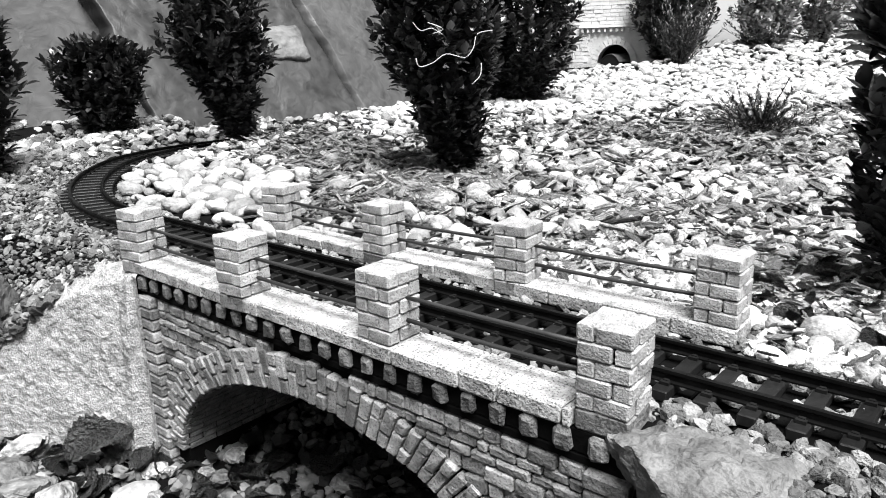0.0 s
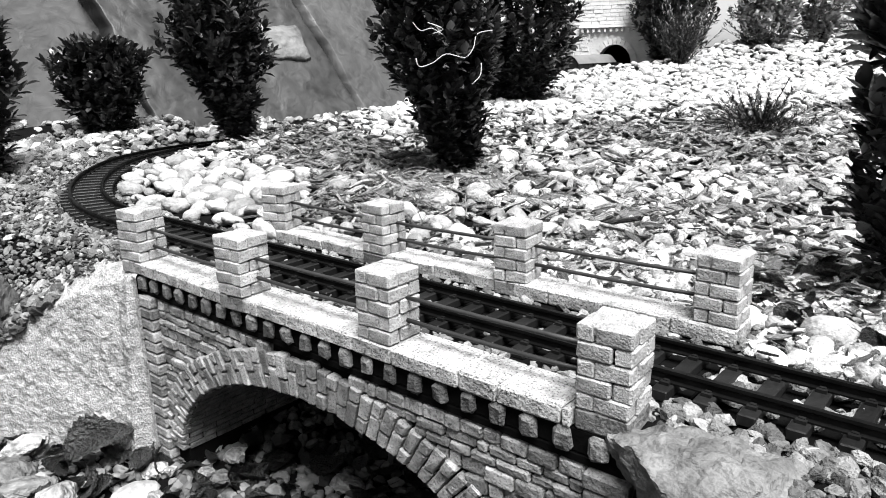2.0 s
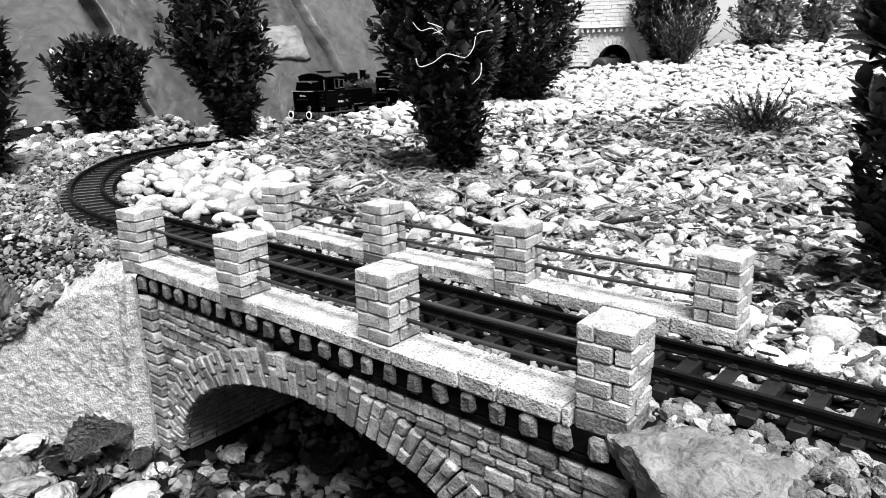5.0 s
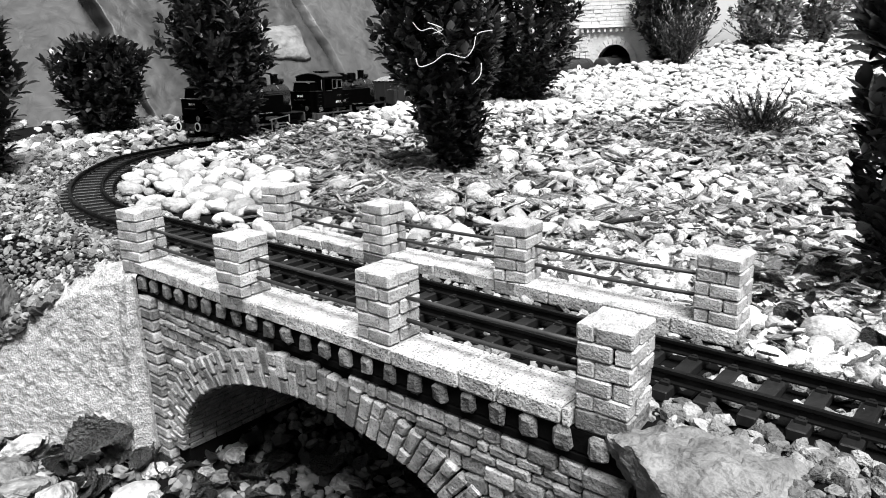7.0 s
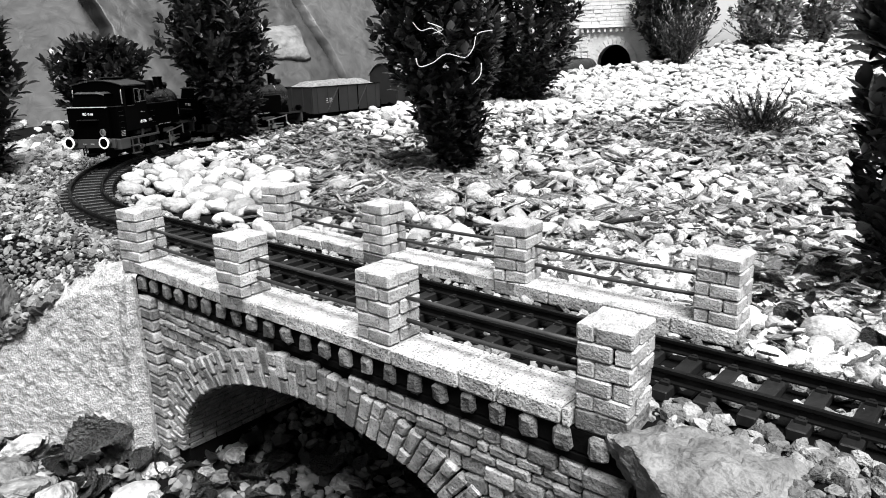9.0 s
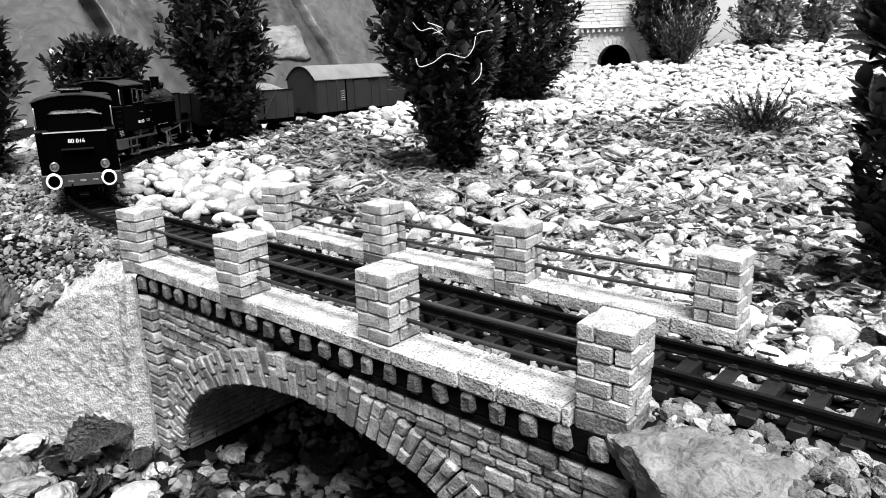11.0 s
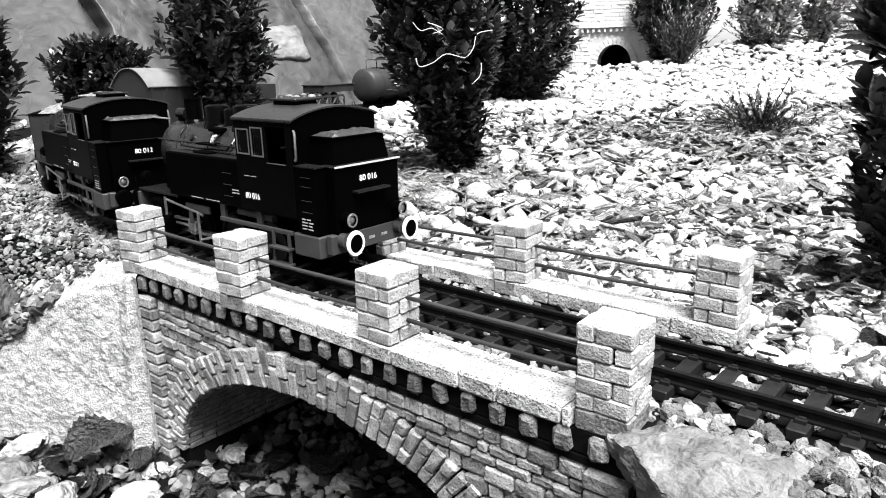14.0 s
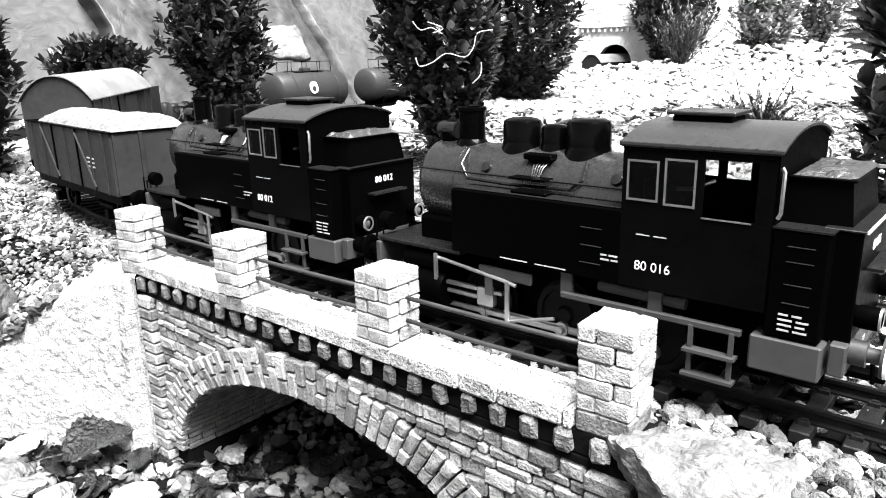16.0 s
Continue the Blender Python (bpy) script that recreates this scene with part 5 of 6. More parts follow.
def build_loco(number, back, seed):
    """Six-coupled tank engine, running bunker first (+X). Zero is its middle, at the rails' top."""
    rng = random.Random(seed)
    loco = tagged(new("steam_locomotive"), "black model tank engine numbered %s with white-ringed buffers" % number, "locomotive", "tank engines")
    o = 0.185
    # frame and running gear
    for s in (-1, 1):
        part("frame_plate", box(-0.155, 0.155, s * 0.019 - 0.0015, s * 0.019 + 0.0015, 0.014, 0.05), M_BLACK, loco, "black frame plate")
    part("frame_filler", box(-0.15, 0.15, -0.0165, 0.0165, 0.022, 0.055), M_BLACK, loco)
    for x in (-0.066, -0.002, 0.062):
        add_wheelset(loco, x, 0.0215, 0.0262, 0.0058, M_WHEEL, 12, 0.0095)
    for s in (-1, 1):
        cr = part("coupling_rod", box(-0.066, 0.066, s * 0.0335 - 0.0012, s * 0.0335 + 0.0012, -0.0026, 0.0026, 0.0008), M_STEEL, loco, "grey coupling rod")
        RODS.append((cr, -0.002, 0.0215, 0.0095))
        for x in (-0.064, 0, 0.064):
            part("rod_boss", cyl((x, s * 0.0318, 0), (x, s * 0.0358, 0), 0.0052, n=14), M_STEEL, cr)
        con = part("connecting_rod", box(-0.105, 0.0, s * 0.0375 - 0.001, s * 0.0375 + 0.001, -0.002, 0.002, 0.0006), M_STEEL, loco, "grey connecting rod")
        RODS.append((con, -0.002, 0.0215, 0.0095))
        # cylinder, slide bars and valve gear
        cy = part("cylinder", lathe([(0, -0.132), (0.012, -0.132), (0.0135, -0.129), (0.0135, -0.098), (0.012, -0.095), (0, -0.095)], 20, "X", (0, s * 0.043, 0.024)), M_BLACK, loco, smooth=False)
        part("valve_chest", lathe([(0, -0.136), (0.0085, -0.136), (0.0085, -0.092), (0, -0.092)], 16, "X", (0, s * 0.04, 0.043)), M_BLACK, cy)
        part("slide_bar", box(-0.095, -0.045, s * 0.044 - 0.0018, s * 0.044 + 0.0018, 0.0295, 0.032), M_STEEL, loco)
        part("piston_rod", cyl((-0.096, s * 0.043, 0.024), (-0.055, s * 0.043, 0.024), 0.0018, n=8), M_STEEL, loco)
        part("crosshead", box(-0.066, -0.052, s * 0.044 - 0.004, s * 0.044 + 0.004, 0.019, 0.033, 0.0015), M_STEEL, loco)
        part("bracket_plate", box(-0.056, -0.05, s * 0.05 - 0.001, s * 0.05 + 0.001, 0.03, 0.05), M_RED, loco)
        part("gear_bracket", box(-0.062, -0.018, s * 0.049 - 0.0015, s * 0.049 + 0.0015, 0.043, 0.051, 0.0008), M_RED, loco, "grey valve gear bracket")
        part("radius_rod", tube([(-0.1, s * 0.0505, 0.05), (-0.04, s * 0.0505, 0.043), (-0.03, s * 0.0505, 0.041)], 0.0014, 6), M_STEEL, loco)
        part("combination_lever", box(-0.1015, -0.0985, s * 0.052 - 0.0008, s * 0.052 + 0.0008, 0.026, 0.053), M_STEEL, loco)
        part("link_arm", box(-0.0375, -0.0345, s * 0.0525 - 0.0008, s * 0.0525 + 0.0008, 0.012, 0.043), M_STEEL, loco)
        part("eccentric_rod", tube([(-0.036, s * 0.0512, 0.0145), (0.0, s * 0.0505, 0.0245)], 0.0013, 6), M_STEEL, loco)
        # sill, hangers and steps
        part("sill", box(0.006, 0.118, s * 0.052 - 0.002, s * 0.052 + 0.002, 0.0415, 0.0455, 0.0006), M_RED, loco, "red sill under the cab")
        part("sill_pipe", cyl((0.03, s * 0.046, 0.0525), (0.085, s * 0.046, 0.0515), 0.0035, n=10), M_RED, loco)
        for x in (0.009, 0.068):
            part("hanger", box(x - 0.004, x + 0.004, s * 0.05 - 0.0015, s * 0.05 + 0.0015, 0.043, 0.059), M_RED, loco)
        part("sandpipe", tube([(0.034, s * 0.036, 0.05), (0.038, s * 0.034, 0.02), (0.04, s * 0.03, 0.006)], 0.0012, 6), M_BLACK, loco)
        st = part("step_ladder", box(0.09, 0.0925, s * 0.054 - 0.0012, s * 0.054 + 0.0012, 0.014, 0.043), M_RED, loco, "red cab steps")
        part("step_upright", box(0.1125, 0.115, s * 0.054 - 0.0012, s * 0.054 + 0.0012, 0.014, 0.043), M_RED, st)
        for z in (0.0135, 0.028):
            part("tread", box(0.088, 0.117, s * 0.055 - 0.004, s * 0.055 + 0.004, z, z + 0.0018), M_RED, st)
    # side tanks
    for s in (-1, 1):
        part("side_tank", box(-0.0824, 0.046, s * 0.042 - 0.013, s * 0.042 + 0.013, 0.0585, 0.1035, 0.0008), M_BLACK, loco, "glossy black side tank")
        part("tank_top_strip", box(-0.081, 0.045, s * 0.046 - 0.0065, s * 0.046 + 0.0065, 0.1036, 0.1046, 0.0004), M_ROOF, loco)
        part("filler_lid", box(-0.035, -0.008, s * 0.045 - 0.006, s * 0.045 + 0.006, 0.1046, 0.1068, 0.0008), M_BLACK, loco)
        for i in range(3):
            part("rivet_strip", box(0.02, 0.034, s * 0.0552 - 0.0004, s * 0.0552 + 0.0004, 0.068 + i * 0.011, 0.0684 + i * 0.011), M_CAB, loco)
    # boiler
    bz, br = 0.098, 0.0315
    part("boiler", lathe([(0, -0.137), (0.02, -0.1365), (0.027, -0.1345), (0.0305, -0.131), (br, -0.129), (br, -0.1), (br + 0.0006, -0.0998), (br + 0.0006, -0.098), (br, -0.0978), (br, -0.04), (br + 0.0006, -0.0398), (br + 0.0006, -0.038), (br, -0.0378), (br, 0.046), (0, 0.046)], 48, "X", (0, 0, bz)), M_BOILER, loco, "dark satin boiler", smooth=False)
    part("smokebox_door", lathe([(0, -0.1425), (0.008, -0.142), (0.018, -0.139), (0.021, -0.1365), (0.021, -0.135)], 28, "X", (0, 0, bz)), M_BLACK, loco, smooth=True)
    part("saddle", box(-0.135, -0.09, -0.028, 0.028, 0.05, 0.075, 0.003), M_BLACK, loco)
    part("chimney", lathe([(0.0135, 0.124), (0.0125, 0.129), (0.0102, 0.132), (0.0102, 0.152), (0.0112, 0.1525), (0.0112, 0.155), (0.0085, 0.155), (0.0085, 0.135), (0, 0.135)], 24, "Z", (-0.101, 0, 0)), M_GLOSS, loco)
    for x, r, z in ((-0.056, 0.0142, 0.149), (-0.0295, 0.0095, 0.1455), (-0.0035, 0.0152, 0.1505)):
        dome = part("dome", lathe([(r + 0.003, 0.124), (r + 0.0005, 0.1295), (r, 0.133), (r, z - 0.004), (r * 0.93, z - 0.0018), (r * 0.72, z - 0.0004), (0, z)], 26, "Z", (x, 0, 0)), M_GLOSS, loco, "glossy black dome", smooth=False)
    part("headlamp", box(-0.128, -0.117, -0.006, 0.006, 0.128, 0.1405, 0.002), M_BLACK, loco)
    part("headlamp_hood", lathe([(0.0055, -0.1315), (0.0062, -0.1315), (0.0062, -0.115), (0, -0.115)], 16, "X", (0, 0, 0.137)), M_ROOF, loco)
    for s in (-1, 1):
        part("handrail", tube([(-0.128, s * 0.0335, 0.112), (-0.09, s * 0.0338, 0.112), (0.0, s * 0.0338, 0.112), (0.04, s * 0.0338, 0.112)], 0.0009, 6), M_ROOF, loco)
        part("boiler_pipe", tube([(-0.092, s * 0.018, 0.1265), (-0.09, s * 0.029, 0.117), (-0.084, s * 0.0325, 0.1075), (-0.05, s * 0.033, 0.1065), (0.0, s * 0.033, 0.1075), (0.008, s * 0.031, 0.114), (0.006, s * 0.02, 0.125)], 0.0012, 6), M_ROOF, loco)
        part("pump_step", box(-0.042, -0.014, s * 0.036 - 0.006, s * 0.036 + 0.006, 0.112, 0.1135), M_BLACK, loco)
        for k in range(5):
            part("feed_pipe", tube([(-0.033 + k * 0.003, s * 0.018, 0.1245), (-0.031 + k * 0.002, s * 0.027, 0.119), (-0.03 + k * 0.0015, s * 0.0325, 0.1115)], 0.0006, 5), M_ROOF, loco)
        part("lubricator", box(-0.04, -0.018, s * 0.021 - 0.005, s * 0.021 + 0.005, 0.1235, 0.1275, 0.0008), M_BLACK, loco)
        for x in (-0.07, 0.03):
            part("washout_plug", lathe([(0, 0.0), (0.004, 0.0), (0.0035, 0.0022), (0, 0.0026)], 12, "Z"), M_ROOF, loco).matrix_basis = Matrix.Translation((x, s * 0.0262, bz + 0.0175)) @ Matrix.Rotation(-s * radians(56), 4, "X")
    # platform and beam at the chimney end
    part("front_platform", box(-0.163, -0.08, -0.048, 0.048, 0.0535, 0.0565, 0.0006), M_ROOF, loco)
    part("front_beam", box(-0.164, -0.159, -0.05, 0.05, 0.031, 0.0525, 0.0008), M_RED, loco, "red buffer beam")
    add_buffers(loco, -0.164, -0.183, 0.0375, 0.042, False)
    for s in (-1, 1):
        part("front_lamp", lathe([(0, -0.158), (0.007, -0.158), (0.0075, -0.168), (0.006, -0.1685), (0.006, -0.167), (0, -0.167)], 16, "X", (0, s * 0.034, 0.066)), M_BLACK, loco)
        part("grab_iron", tube([(-0.162, s * 0.042, 0.056), (-0.162, s * 0.042, 0.068), (-0.162, s * 0.05, 0.07), (-0.162, s * 0.05, 0.056)], 0.0009, 6), M_BLACK, loco)
    part("coupling", box(-0.178, -0.15, -0.007, 0.007, 0.016, 0.021, 0.001), M_BLACK, loco, "black hook coupling")
    # cab
    ce, cr2 = 0.141, 0.0095
    for s in (-1, 1):
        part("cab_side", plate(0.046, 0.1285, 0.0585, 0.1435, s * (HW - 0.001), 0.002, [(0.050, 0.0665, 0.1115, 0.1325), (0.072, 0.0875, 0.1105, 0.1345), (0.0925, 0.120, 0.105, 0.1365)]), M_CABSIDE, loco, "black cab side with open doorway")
        for a, b, c, d in ((0.050, 0.0665, 0.1115, 0.1325), (0.072, 0.0875, 0.1105, 0.1345)):
            wn = part("window_frame", frame_ring(a, b, c, d, s * HW, 0.0011, 0.0006), M_STEEL, loco, "bright metal window frame")
            pane = part("pane", box(a, b, s * (HW - 0.0012) - 0.0002, s * (HW - 0.0012) + 0.0002, c, d), M_GLASS, wn)
            pane.visible_shadow = False
        part("door_rail", box(0.0925, 0.1185, s * (HW + 0.0003) - 0.0004, s * (HW + 0.0003) + 0.0004, 0.1045, 0.1052), M_STEEL, loco)
        part("cab_handrail", tube([(0.1305, s * 0.0535, 0.135), (0.1318, s * 0.0535, 0.133), (0.1318, s * 0.0535, 0.112), (0.1305, s * 0.0535, 0.109)], 0.0011, 6), M_STEEL, loco, "bright metal handrail")
        part("rain_strip", box(0.044, 0.130, s * (HW + 0.0006) - 0.001, s * (HW + 0.0006) + 0.001, 0.141, 0.1437), M_ROOF, loco)
        for k in range(9):
            part("rivet", lathe([(0, 0.0012), (0.0009, 0.0006), (0.001, 0.0)], 6, "Z"), M_BLACK, loco).matrix_basis = Matrix.Translation((0.05 + k * 0.0094, s * HW, 0.1388)) @ Matrix.Rotation(-s * radians(90), 4, "X")
    part("cab_floor", box(0.046, 0.128, -0.053, 0.053, 0.0575, 0.0605), M_BLACK, loco)
    part("backhead", box(0.046, 0.062, -0.03, 0.03, 0.06, 0.125, 0.004), M_BLACK, loco)
    part("regulator", tube([(0.063, -0.012, 0.112), (0.075, -0.02, 0.114), (0.078, 0.01, 0.115)], 0.0012, 6), M_STEEL, loco)
    bm = arc_end(0.0465, HW - 0.001, 0.0585, ce, cr2, 0.002)
    part("cab_front", bm, M_BLACK, loco)
    bm = arc_end(0.1285, HW - 0.001, 0.0585, ce, cr2, 0.002)
    part("cab_rear", bm, M_BLACK, loco)
    part("roof", arc_roof(0.0445, 0.1315, HW + 0.002, 0.142, cr2, 0.0014), M_CAB, loco, "satin dark grey arched cab roof, sky light in its colour", smooth=False)
    vent = part("roof_vent", box(0.058, 0.092, -0.014, 0.014, 0.1485, 0.156, 0.001), M_BLACK, loco)
    part("vent_lid", box(0.055, 0.095, -0.017, 0.017, 0.156, 0.158, 0.0006), M_ROOF, vent)
    # bunker
    for s in (-1, 1):
        part("bunker_side", box(0.1295, 0.156, s * 0.0475 - 0.0075, s * 0.0475 + 0.0075, 0.047, 0.1045, 0.0008), M_BLACK, loco)
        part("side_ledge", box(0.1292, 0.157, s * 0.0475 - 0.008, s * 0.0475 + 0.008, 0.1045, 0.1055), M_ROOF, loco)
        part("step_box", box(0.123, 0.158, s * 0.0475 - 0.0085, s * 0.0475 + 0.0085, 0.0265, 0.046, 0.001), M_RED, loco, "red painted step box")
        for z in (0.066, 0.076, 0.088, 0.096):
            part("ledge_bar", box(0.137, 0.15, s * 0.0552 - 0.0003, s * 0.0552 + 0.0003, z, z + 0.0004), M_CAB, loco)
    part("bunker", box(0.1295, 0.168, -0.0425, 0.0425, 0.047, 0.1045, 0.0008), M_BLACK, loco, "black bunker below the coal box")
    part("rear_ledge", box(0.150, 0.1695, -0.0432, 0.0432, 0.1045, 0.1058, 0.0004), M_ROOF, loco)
    # Glint painted on the leading engine's bunker edge; plain black on the other.
    part("rear_edge", box(0.1692, 0.17, -0.0432, 0.0432, 0.1045, 0.106), M_EDGE if number.endswith("6") else M_BLACK, loco, "edge of the bunker, its glint painted pale on engine 80 016")
    bm = box(0.1295, 0.159, -0.0325, 0.0325, 0.1045, 0.1275, 0)
    for v in bm.verts:
        if v.co.z < 0.12:
            v.co.y *= 1.12
            v.co.x += 0.003 if v.co.x > 0.15 else 0
    part("coal_box", bm, M_BLACK, loco)
    part("coal_rim", box(0.1295, 0.161, -0.035, 0.035, 0.1275, 0.129, 0.0005), M_BLACK, loco)
    vs, fs = [], []
    for j in range(15):
        for i in range(11):
            x, y = 0.131 + 0.029 * i / 10, -0.0325 + 0.065 * j / 14
            vs.append((x, y, 0.129 + (0.0025 + 0.0022 * noise.noise(Vector((x * 300, y * 300, seed)))) * (1 if 0 < i < 10 and 0 < j < 14 else 0)))
    fs = [(j * 11 + i, j * 11 + i + 1, j * 11 + i + 12, j * 11 + i + 11) for j in range(14) for i in range(10)]
    part("coal", (vs, [], fs), M_COAL, loco, "heap of broken coal")
    part("tool_rail", cyl((0.161, 0.02, 0.13), (0.168, 0.04, 0.127), 0.001, n=6), M_STEEL, loco)
    part("rear_step", box(0.168, 0.176, -0.022, 0.022, 0.0815, 0.083), M_ROOF, loco)
    part("rear_beam", box(0.160, 0.168, -0.05, 0.05, 0.0305, 0.0475, 0.0008), M_RED, loco, "red buffer beam")
    for i in range(3):
        part("beam_mark", box(0.1681, 0.1684, -0.02 + i * 0.017, -0.012 + i * 0.017, 0.037, 0.0395), M_WALL, loco)
    add_buffers(loco, 0.168, 0.185, 0.0375, 0.042, number.endswith("6"))
    for s in (-1, 1):
        lamp = part("rear_lamp", lathe([(0, 0.167), (0.005, 0.167), (0.0062, 0.170), (0.0062, 0.179), (0.005, 0.1795), (0.005, 0.177), (0, 0.177)], 18, "X", (0, s * 0.0345, 0.0605)), M_BLACK, loco)
        part("lamp_rim", lathe([(0.0044, 0.1797), (0.0058, 0.1799), (0.0063, 0.1796), (0.0063, 0.1786)], 18, "X", (0, s * 0.0345, 0.0605), cap=False), M_STEEL, lamp, "bright lamp rim")
        part("lens", lathe([(0.0049, 0.1772), (0.003, 0.1785), (0, 0.179)], 14, "X", (0, s * 0.0345, 0.0605)), M_STEEL, lamp)
    part("rear_coupling", box(0.155, 0.182, -0.007, 0.007, 0.016, 0.021, 0.001), M_BLACK, loco, "black hook coupling")
    part("brake_hose", tube([(0.169, -0.015, 0.034), (0.176, -0.015, 0.03), (0.177, -0.014, 0.018)], 0.0014, 6), M_BLACK, loco)
    # writing
    for s in (-1, 1):
        face = Matrix.Rotation(radians(90), 4, "X") if s < 0 else Matrix.Rotation(radians(180), 4, "Z") @ Matrix.Rotation(radians(90), 4, "X")
        lettering(number, 0.0079, Matrix.Translation((0.0665, s * (HW + 0.0003), 0.0722)) @ face, loco)
        bars(loco, "writing", 0.034, 0.0745, s * (HW + 0.0003), 2, 0.012, 0.0028, "small white unreadable writing", rng)
        bars(loco, "writing", 0.056, 0.0905, s * (HW + 0.0003), 1, 0.02, 0.0016, "small pale unreadable writing", rng)
        bars(loco, "writing", -0.04, 0.0605, s * (HW + 0.0005), 1, 0.05, 0.0018, "small white unreadable writing", rng)
        bars(loco, "writing", 0.136, 0.0595, s * (HW + 0.0005), 4, 0.015, 0.0028, "small white unreadable writing", rng)
    rear = Matrix.Rotation(radians(90), 4, "Z") @ Matrix.Rotation(radians(90), 4, "X")
    lettering(number, 0.0076, Matrix.Translation((0.1683, 0, 0.0925)) @ rear, loco)
    # the body is a little narrower than drawn above
    fixed = {o for w in loco.children if w.name.startswith("wheelset") for o in (w, *w.children)}
    for ob in loco.children_recursive:
        if ob in fixed or ob.type != "MESH":
            continue
        if ob.matrix_basis == Matrix.Identity(4):
            for v in ob.data.vertices:
                v.co.y *= 0.9
        else:
            ob.location.y *= 0.9
    VEHICLES.append((loco, back, 0.128))
    return loco


build_loco("80 016", 0.185, 1)
build_loco("80 012", 0.55, 2)


def wagon_base(w, L):
    """Underframe, wheels, buffers and couplings of a two-axle wagon of body length L."""
    part("underframe", box(-L / 2, L / 2, -0.045, 0.045, 0.036, 0.0455, 0.0008), M_BLACK, w)
    for s in (-1, 1):
        part("sole_bar", box(-L / 2, L / 2, s * 0.047 - 0.002, s * 0.047 + 0.002, 0.034, 0.046), M_BLACK, w)
        for x in (-L * 0.3, L * 0.3):
            part("axle_guard", box(x - 0.014, x + 0.014, s * 0.041 - 0.0015, s * 0.041 + 0.0015, 0.012, 0.036), M_BLACK, w)
            part("axle_box", box(x - 0.006, x + 0.006, s * 0.044 - 0.004, s * 0.044 + 0.004, 0.01, 0.022, 0.001), M_BLACK, w)
            part("leaf_spring", box(x - 0.022, x + 0.022, s * 0.045 - 0.0022, s * 0.045 + 0.0022, 0.024, 0.029, 0.001), M_BLACK, w)
    for x in (-L * 0.3, L * 0.3):
        add_wheelset(w, x, 0.0155, 0.026, 0.0055, M_BLACK, 8)
    for e in (-1, 1):
        add_buffers(w, e * L / 2, e * (L / 2 + 0.017), 0.0345, 0.042, False)
        part("coupling", box(min(e * L / 2, e * (L / 2 + 0.018)), max(e * L / 2, e * (L / 2 + 0.018)), -0.006, 0.006, 0.016, 0.021), M_BLACK, w)
        part("coupling_loop", tube([(e * (L / 2 + 0.004), -0.02, 0.048), (e * (L / 2 + 0.004), -0.02, 0.06), (e * (L / 2 + 0.004), -0.012, 0.062), (e * (L / 2 + 0.004), -0.008, 0.05)], 0.001, 5), M_BLACK, w)


def build_gondola(back):
    w = tagged(new("open_wagon"), "grey open goods wagon heaped with white gravel", "goods wagon")
    L, hw, z0, z1 = 0.30, 0.0525, 0.046, 0.116
    wagon_base(w, L)
    part("floor", box(-L / 2, L / 2, -hw, hw, z0 - 0.001, z0 + 0.003), M_WAGON, w)
    for s in (-1, 1):
        part("side", box(-L / 2, L / 2, s * hw - 0.0015, s * hw + 0.0015, z0, z1), M_WAGON, w)
        part("end", box(s * L / 2 - 0.0015, s * L / 2 + 0.0015, -hw + 0.0016, hw - 0.0016, z0, z1 - 0.0003), M_WAGON, w)
        part("top_rim", box(-L / 2 - 0.002, L / 2 + 0.002, s * hw - 0.003, s * hw + 0.003, z1, z1 + 0.002), M_BLACK, w)
        part("end_rim", box(s * L / 2 - 0.0028, s * L / 2 + 0.0028, -hw + 0.003, hw - 0.003, z1, z1 + 0.0018), M_BLACK, w)
        for k in range(7):
            x = -L / 2 + 0.02 + k * (L - 0.04) / 6
            part("stanchion", box(x - 0.0014, x + 0.0014, s * (hw + 0.0022) - 0.001, s * (hw + 0.0022) + 0.001, z0, z1), M_BLACK if k in (2, 4) else M_WAGON, w)
        for k in (1, 4):
            x = -L / 2 + 0.02 + k * (L - 0.04) / 6
            part("diagonal_brace", tube([(x, s * (hw + 0.003), z1 - 0.004), (x + 0.05, s * (hw + 0.003), z0 + 0.004)], 0.0013, 6), M_TANK, w)
        for y in (-0.02, 0.02):
            part("end_post", box(s * (L / 2 + 0.0028) - 0.0014, s * (L / 2 + 0.0028) + 0.0014, y - 0.002, y + 0.002, z0, z1), M_WAGON, w)
        bars(w, "writing", 0.07, 0.083, s * (hw + 0.0018), 3, 0.03, 0.005, "small white unreadable writing", random.Random(4))
    vs, n, m = [], 46, 18
    for j in range(m + 1):
        for i in range(n + 1):
            x, y = -L / 2 + 0.003 + (L - 0.006) * i / n, -hw + 0.002 + (2 * hw - 0.004) * j / m
            e = min(1, (1 - abs(2 * i / n - 1)) * 4) * math.sqrt(max(0, 1 - (2 * j / m - 1) ** 2))
            vs.append((x, y, z1 - 0.003 + 0.019 * e * (1 + 0.25 * noise.noise(Vector((x * 14, y * 14, 2)))) + 0.0016 * noise.noise(Vector((x * 190, y * 190, 0)))))
    fs = [(j * (n + 1) + i, j * (n + 1) + i + 1, (j + 1) * (n + 1) + i + 1, (j + 1) * (n + 1) + i) for j in range(m) for i in range(n)]
    part("gravel_load", (vs, [], fs), M_LOAD, w, "heaped white gravel load", smooth=True)
    VEHICLES.append((w, back, L * 0.6))


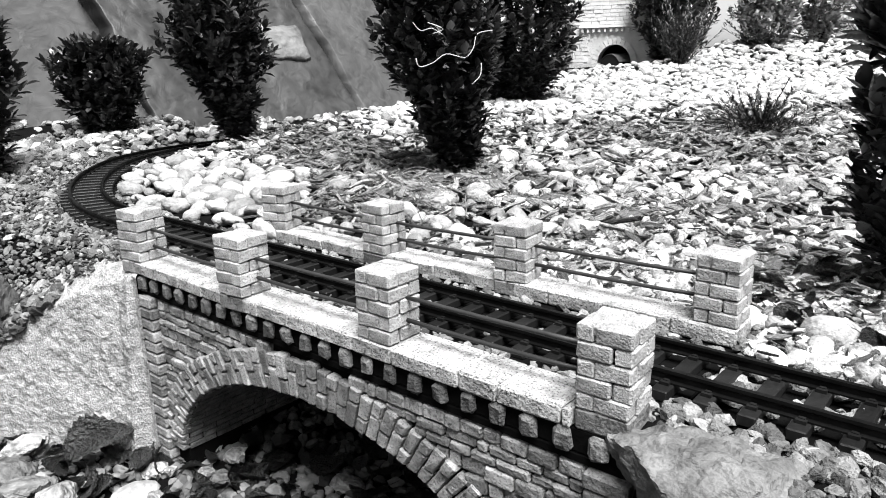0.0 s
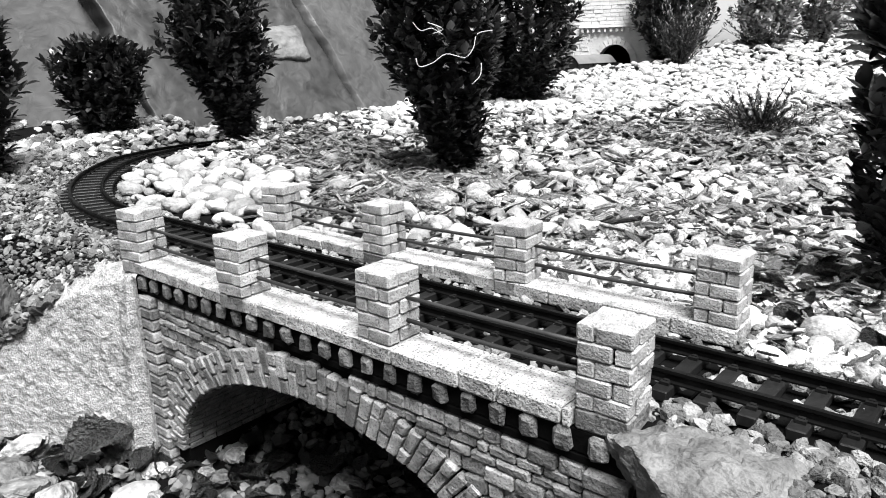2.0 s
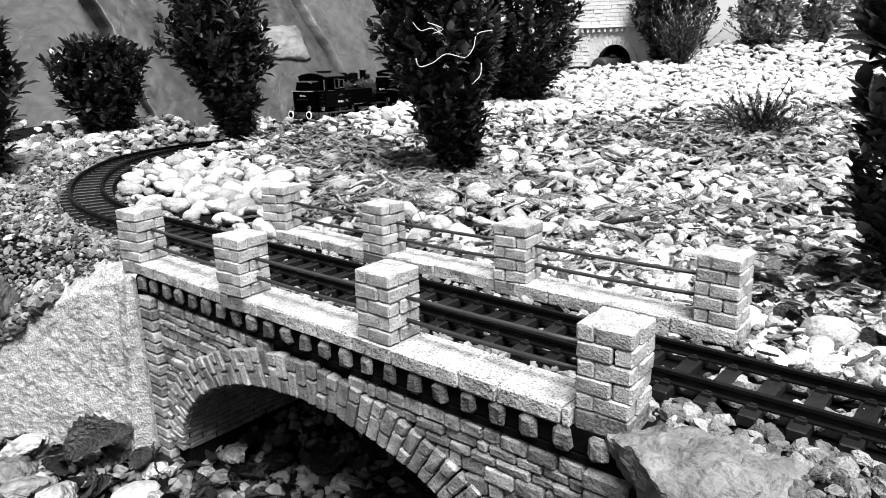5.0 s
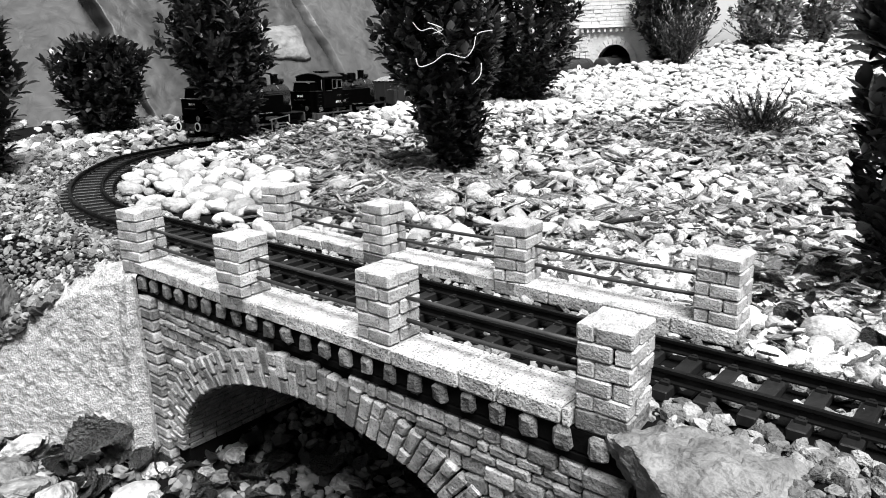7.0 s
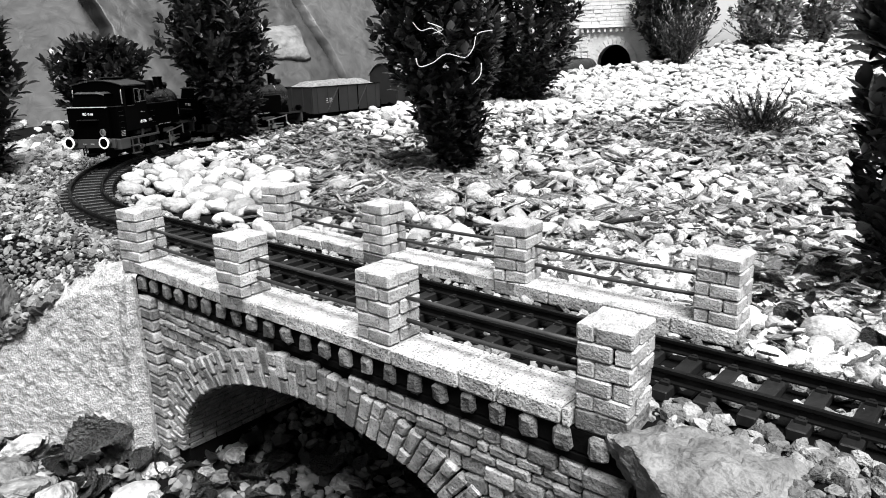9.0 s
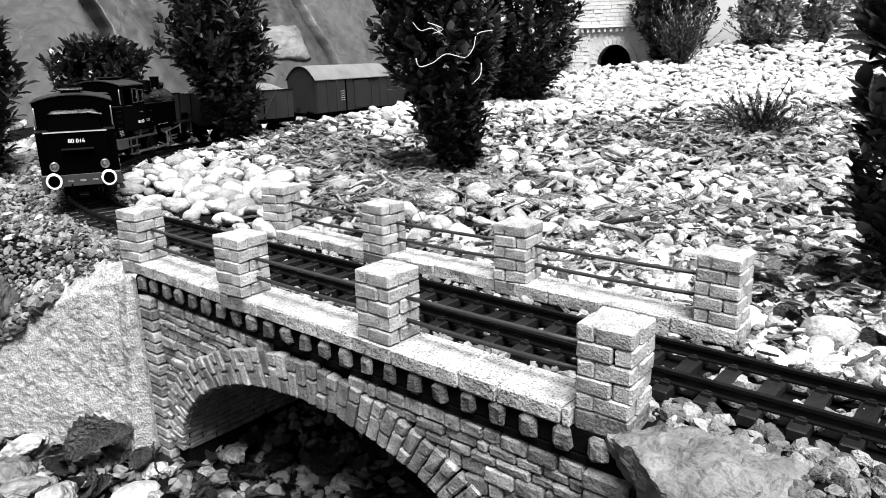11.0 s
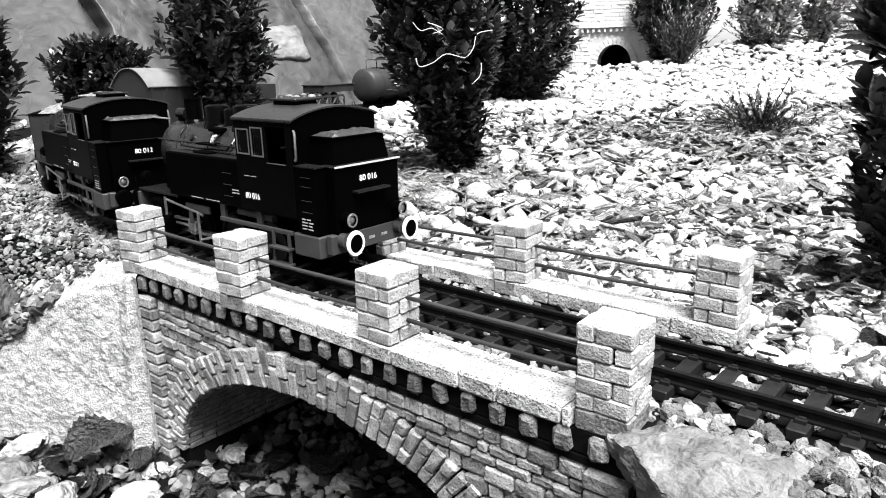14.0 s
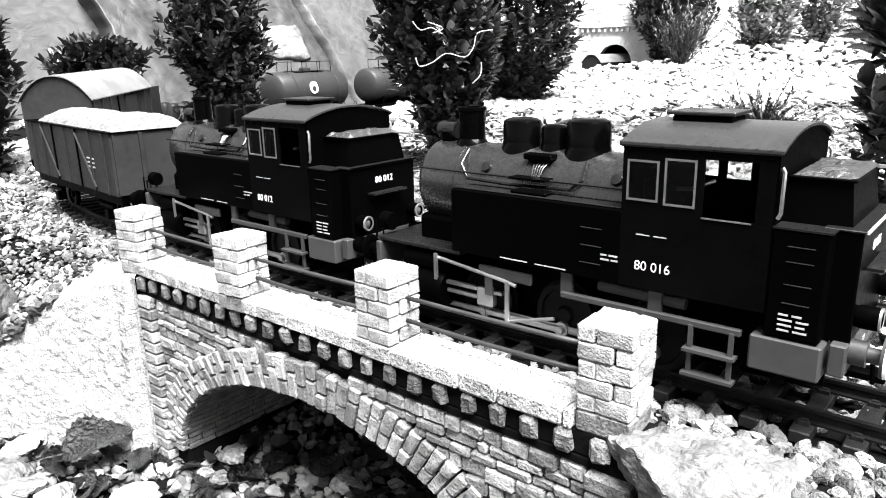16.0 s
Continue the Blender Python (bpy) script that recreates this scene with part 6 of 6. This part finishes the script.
def build_boxcar(back):
    w = tagged(new("covered_wagon"), "grey covered goods wagon with pale barrel roof", "goods wagon", "covered wagons")
    L, hw, z0, z1 = 0.415, 0.052, 0.046, 0.134
    wagon_base(w, L)
    x1 = L / 2
    x0 = -L / 2 + 0.083
    part("body", box(x0, x1, -hw, hw, z0, z1), M_WAGON, w)
    part("end_wall", arc_end(x1, hw, z0, z1 - 0.001, 0.037, 0.002), M_WAGON, w)
    part("end_wall", arc_end(x0, hw, z0, z1 - 0.001, 0.037, 0.002), M_WAGON, w)
    part("roof", arc_roof(x0 - 0.004, x1 + 0.005, hw + 0.003, z1, 0.038, 0.0018), M_WROOF, w, "pale barrel roof")
    part("brake_cabin", box(-L / 2, x0 - 0.005, -hw + 0.004, hw - 0.004, z0, z1 - 0.001), M_WAGON, w, "dark brake platform cabin")
    for s in (-1, 1):
        for k in range(9):
            x = x0 + 0.006 + k * (x1 - x0 - 0.012) / 8
            part("side_rib", box(x - 0.002, x + 0.002, s * (hw + 0.001) - 0.001, s * (hw + 0.001) + 0.001, z0, z1), M_BLACK if k in (3, 5) else M_WAGON, w)
        part("sliding_door", box(-0.02, 0.045, s * (hw + 0.0015) - 0.0015, s * (hw + 0.0015) + 0.0015, z0 + 0.004, z1 - 0.004), M_WAGON, w)
        part("door_rail", box(-0.07, 0.05, s * (hw + 0.003) - 0.001, s * (hw + 0.003) + 0.001, z1 - 0.004, z1 - 0.0015), M_BLACK, w)
        bars(w, "writing", 0.09, 0.10, s * (hw + 0.0022), 5, 0.016, 0.006, "small white unreadable writing", random.Random(6))
    VEHICLES.append((w, back, L * 0.6))


def build_stake_wagon(back, cabin=True, load=True):
    w = tagged(new("truss_wagon"), "low dark truss-sided wagon with pale round load" if load else "low dark flat goods wagon", "goods wagon")
    L = 0.275 if load else 0.345
    wagon_base(w, L)
    part("deck", box(-L / 2, L / 2, -0.054, 0.054, 0.0456, 0.05), M_BLACK, w)
    if load:
        for s in (-1, 1):
            part("top_rail", box(-L / 2 + 0.05, L / 2, s * 0.052 - 0.002, s * 0.052 + 0.002, 0.087, 0.092), M_WAGON, w)
            for k in range(8):
                x = -L / 2 + 0.05 + k * (L - 0.052) / 7
                part("stake", box(x - 0.002, x + 0.002, s * 0.052 - 0.0018, s * 0.052 + 0.0018, 0.05, 0.0868), M_WAGON, w)
                if k < 7:
                    d = (L - 0.052) / 7
                    part("brace", tube([(x, s * 0.052, 0.052), (x + d, s * 0.052, 0.086)], 0.0015, 5), M_WAGON, w)
                    part("brace", tube([(x, s * 0.052, 0.086), (x + d, s * 0.052, 0.052)], 0.0015, 5), M_WAGON, w)
        rng = random.Random(8)
        for k in range(7):
            for y in (-0.028, 0.028):
                part("barrel", lathe([(0, 0.0505), (0.0125, 0.0505), (0.0145, 0.07), (0.0125, 0.09), (0.008, 0.097), (0, 0.0985)], 14, "Z", (-L / 2 + 0.066 + k * 0.0305, y, 0)), M_WROOF if (k + (y > 0)) % 2 == 0 else M_TANK, w, "round-topped barrel", smooth=True)
    if cabin:
        part("brake_cabin", box(-L / 2, -L / 2 + 0.13, -0.03, 0.05, 0.0995, 0.118, 0.001), M_WAGON, w, "grey brake cabin")
        part("cabin_roof", box(-L / 2 - 0.003, -L / 2 + 0.133, -0.033, 0.053, 0.118, 0.121, 0.001), M_WAGON, w)
    VEHICLES.append((w, back, L * 0.6))


def build_tank(back, badge):
    w = tagged(new("tank_wagon"), "grey tank wagon with round badge and walkway railing", "tank wagon", "tank wagons")
    L = 0.32
    wagon_base(w, L)
    part("deck", box(-L / 2, L / 2, -0.048, 0.048, 0.0456, 0.049), M_BLACK, w)
    r, zc, h = 0.0505, 0.108, 0.128
    part("barrel", lathe([(0, -h - 0.01), (r * 0.5, -h - 0.008), (r * 0.85, -h - 0.003), (r, -h + 0.004), (r, h - 0.004), (r * 0.85, h + 0.003), (r * 0.5, h + 0.008), (0, h + 0.01)], 40, "X", (0, 0, zc)), M_TANK, w, "grey painted tank barrel", smooth=True)
    for x in (-0.085, 0.0, 0.085):
        part("saddle", box(x - 0.006, x + 0.006, -0.036, 0.036, 0.049, 0.075), M_BLACK, w)
        part("band", lathe([(r + 0.0008, x - 0.003), (r + 0.0014, x - 0.002), (r + 0.0014, x + 0.002), (r + 0.0008, x + 0.003)], 40, "X", (0, 0, zc), cap=False), M_TANK, w)
    part("dome", lathe([(0.016, 0.152), (0.016, 0.166), (0.012, 0.169), (0, 0.17)], 20, "Z"), M_TANK, w)
    part("walkway", box(-0.06, 0.06, -0.02, 0.02, 0.1585, 0.1605), M_WAGON, w)
    for s in (-1, 1):
        for x in (-0.085, -0.03, 0.03, 0.085):
            part("rail_post", cyl((x, s * 0.02, 0.152), (x, s * 0.02, 0.184), 0.0009, n=6), M_BLACK, w)
        part("walkway_rail", cyl((-0.085, s * 0.02, 0.184), (0.085, s * 0.02, 0.184), 0.0009, n=6), M_BLACK, w)
        bd = part("badge", lathe([(0, 0.0002), (0.016, 0.0002), (0.016, -0.002), (0, -0.002)], 24, "Z"), M_WHITE, w, "round white badge with a grey centre")
        bd.matrix_basis = Matrix.Translation((0.02, s * (r + 0.0006) * math.cos(0.15), zc + (r + 0.0006) * math.sin(0.15))) @ Matrix.Rotation(-s * (radians(90) - 0.15), 4, "X")
        part("badge_centre", lathe([(0, 0.0006), (0.008, 0.0006), (0.008, 0.0), (0, 0.0)], 18, "Z", (0, 0.003, 0)), M_TANK, bd)
    part("end_ladder", tube([(-L / 2, -0.02, 0.048), (-L / 2, -0.02, 0.088), (-L / 2, 0.0, 0.09), (-L / 2, 0.0, 0.048)], 0.0016, 6), M_BLACK, w)
    VEHICLES.append((w, back, L * 0.6))


build_gondola(0.897)
build_boxcar(1.3475)
build_stake_wagon(1.727)
build_tank(2.1, True)
build_tank(2.495, True)
for k in range(3):
    build_stake_wagon(2.89 + 0.4 * k, False, False)
build_boxcar(4.18)


def motions():
    times = [i * 0.25 for i in range(65)]
    fine = [i * 0.1 for i in range(161)]
    for v, back, base in VEHICLES:
        walk(v, ride(back, base, times))
    for ws, x, r in WHEELS:
        walk(ws, [(t, Matrix.Translation((x, 0, r)) @ Matrix.Rotation((lead(0) - lead(t)) / r, 4, "Y")) for t in fine])
    for rod, x, r, crank in RODS:
        walk(rod, [(t, Matrix.Translation((x + crank * math.cos((lead(0) - lead(t)) / r), 0, r - crank * math.sin((lead(0) - lead(t)) / r)))) for t in fine])


motions()
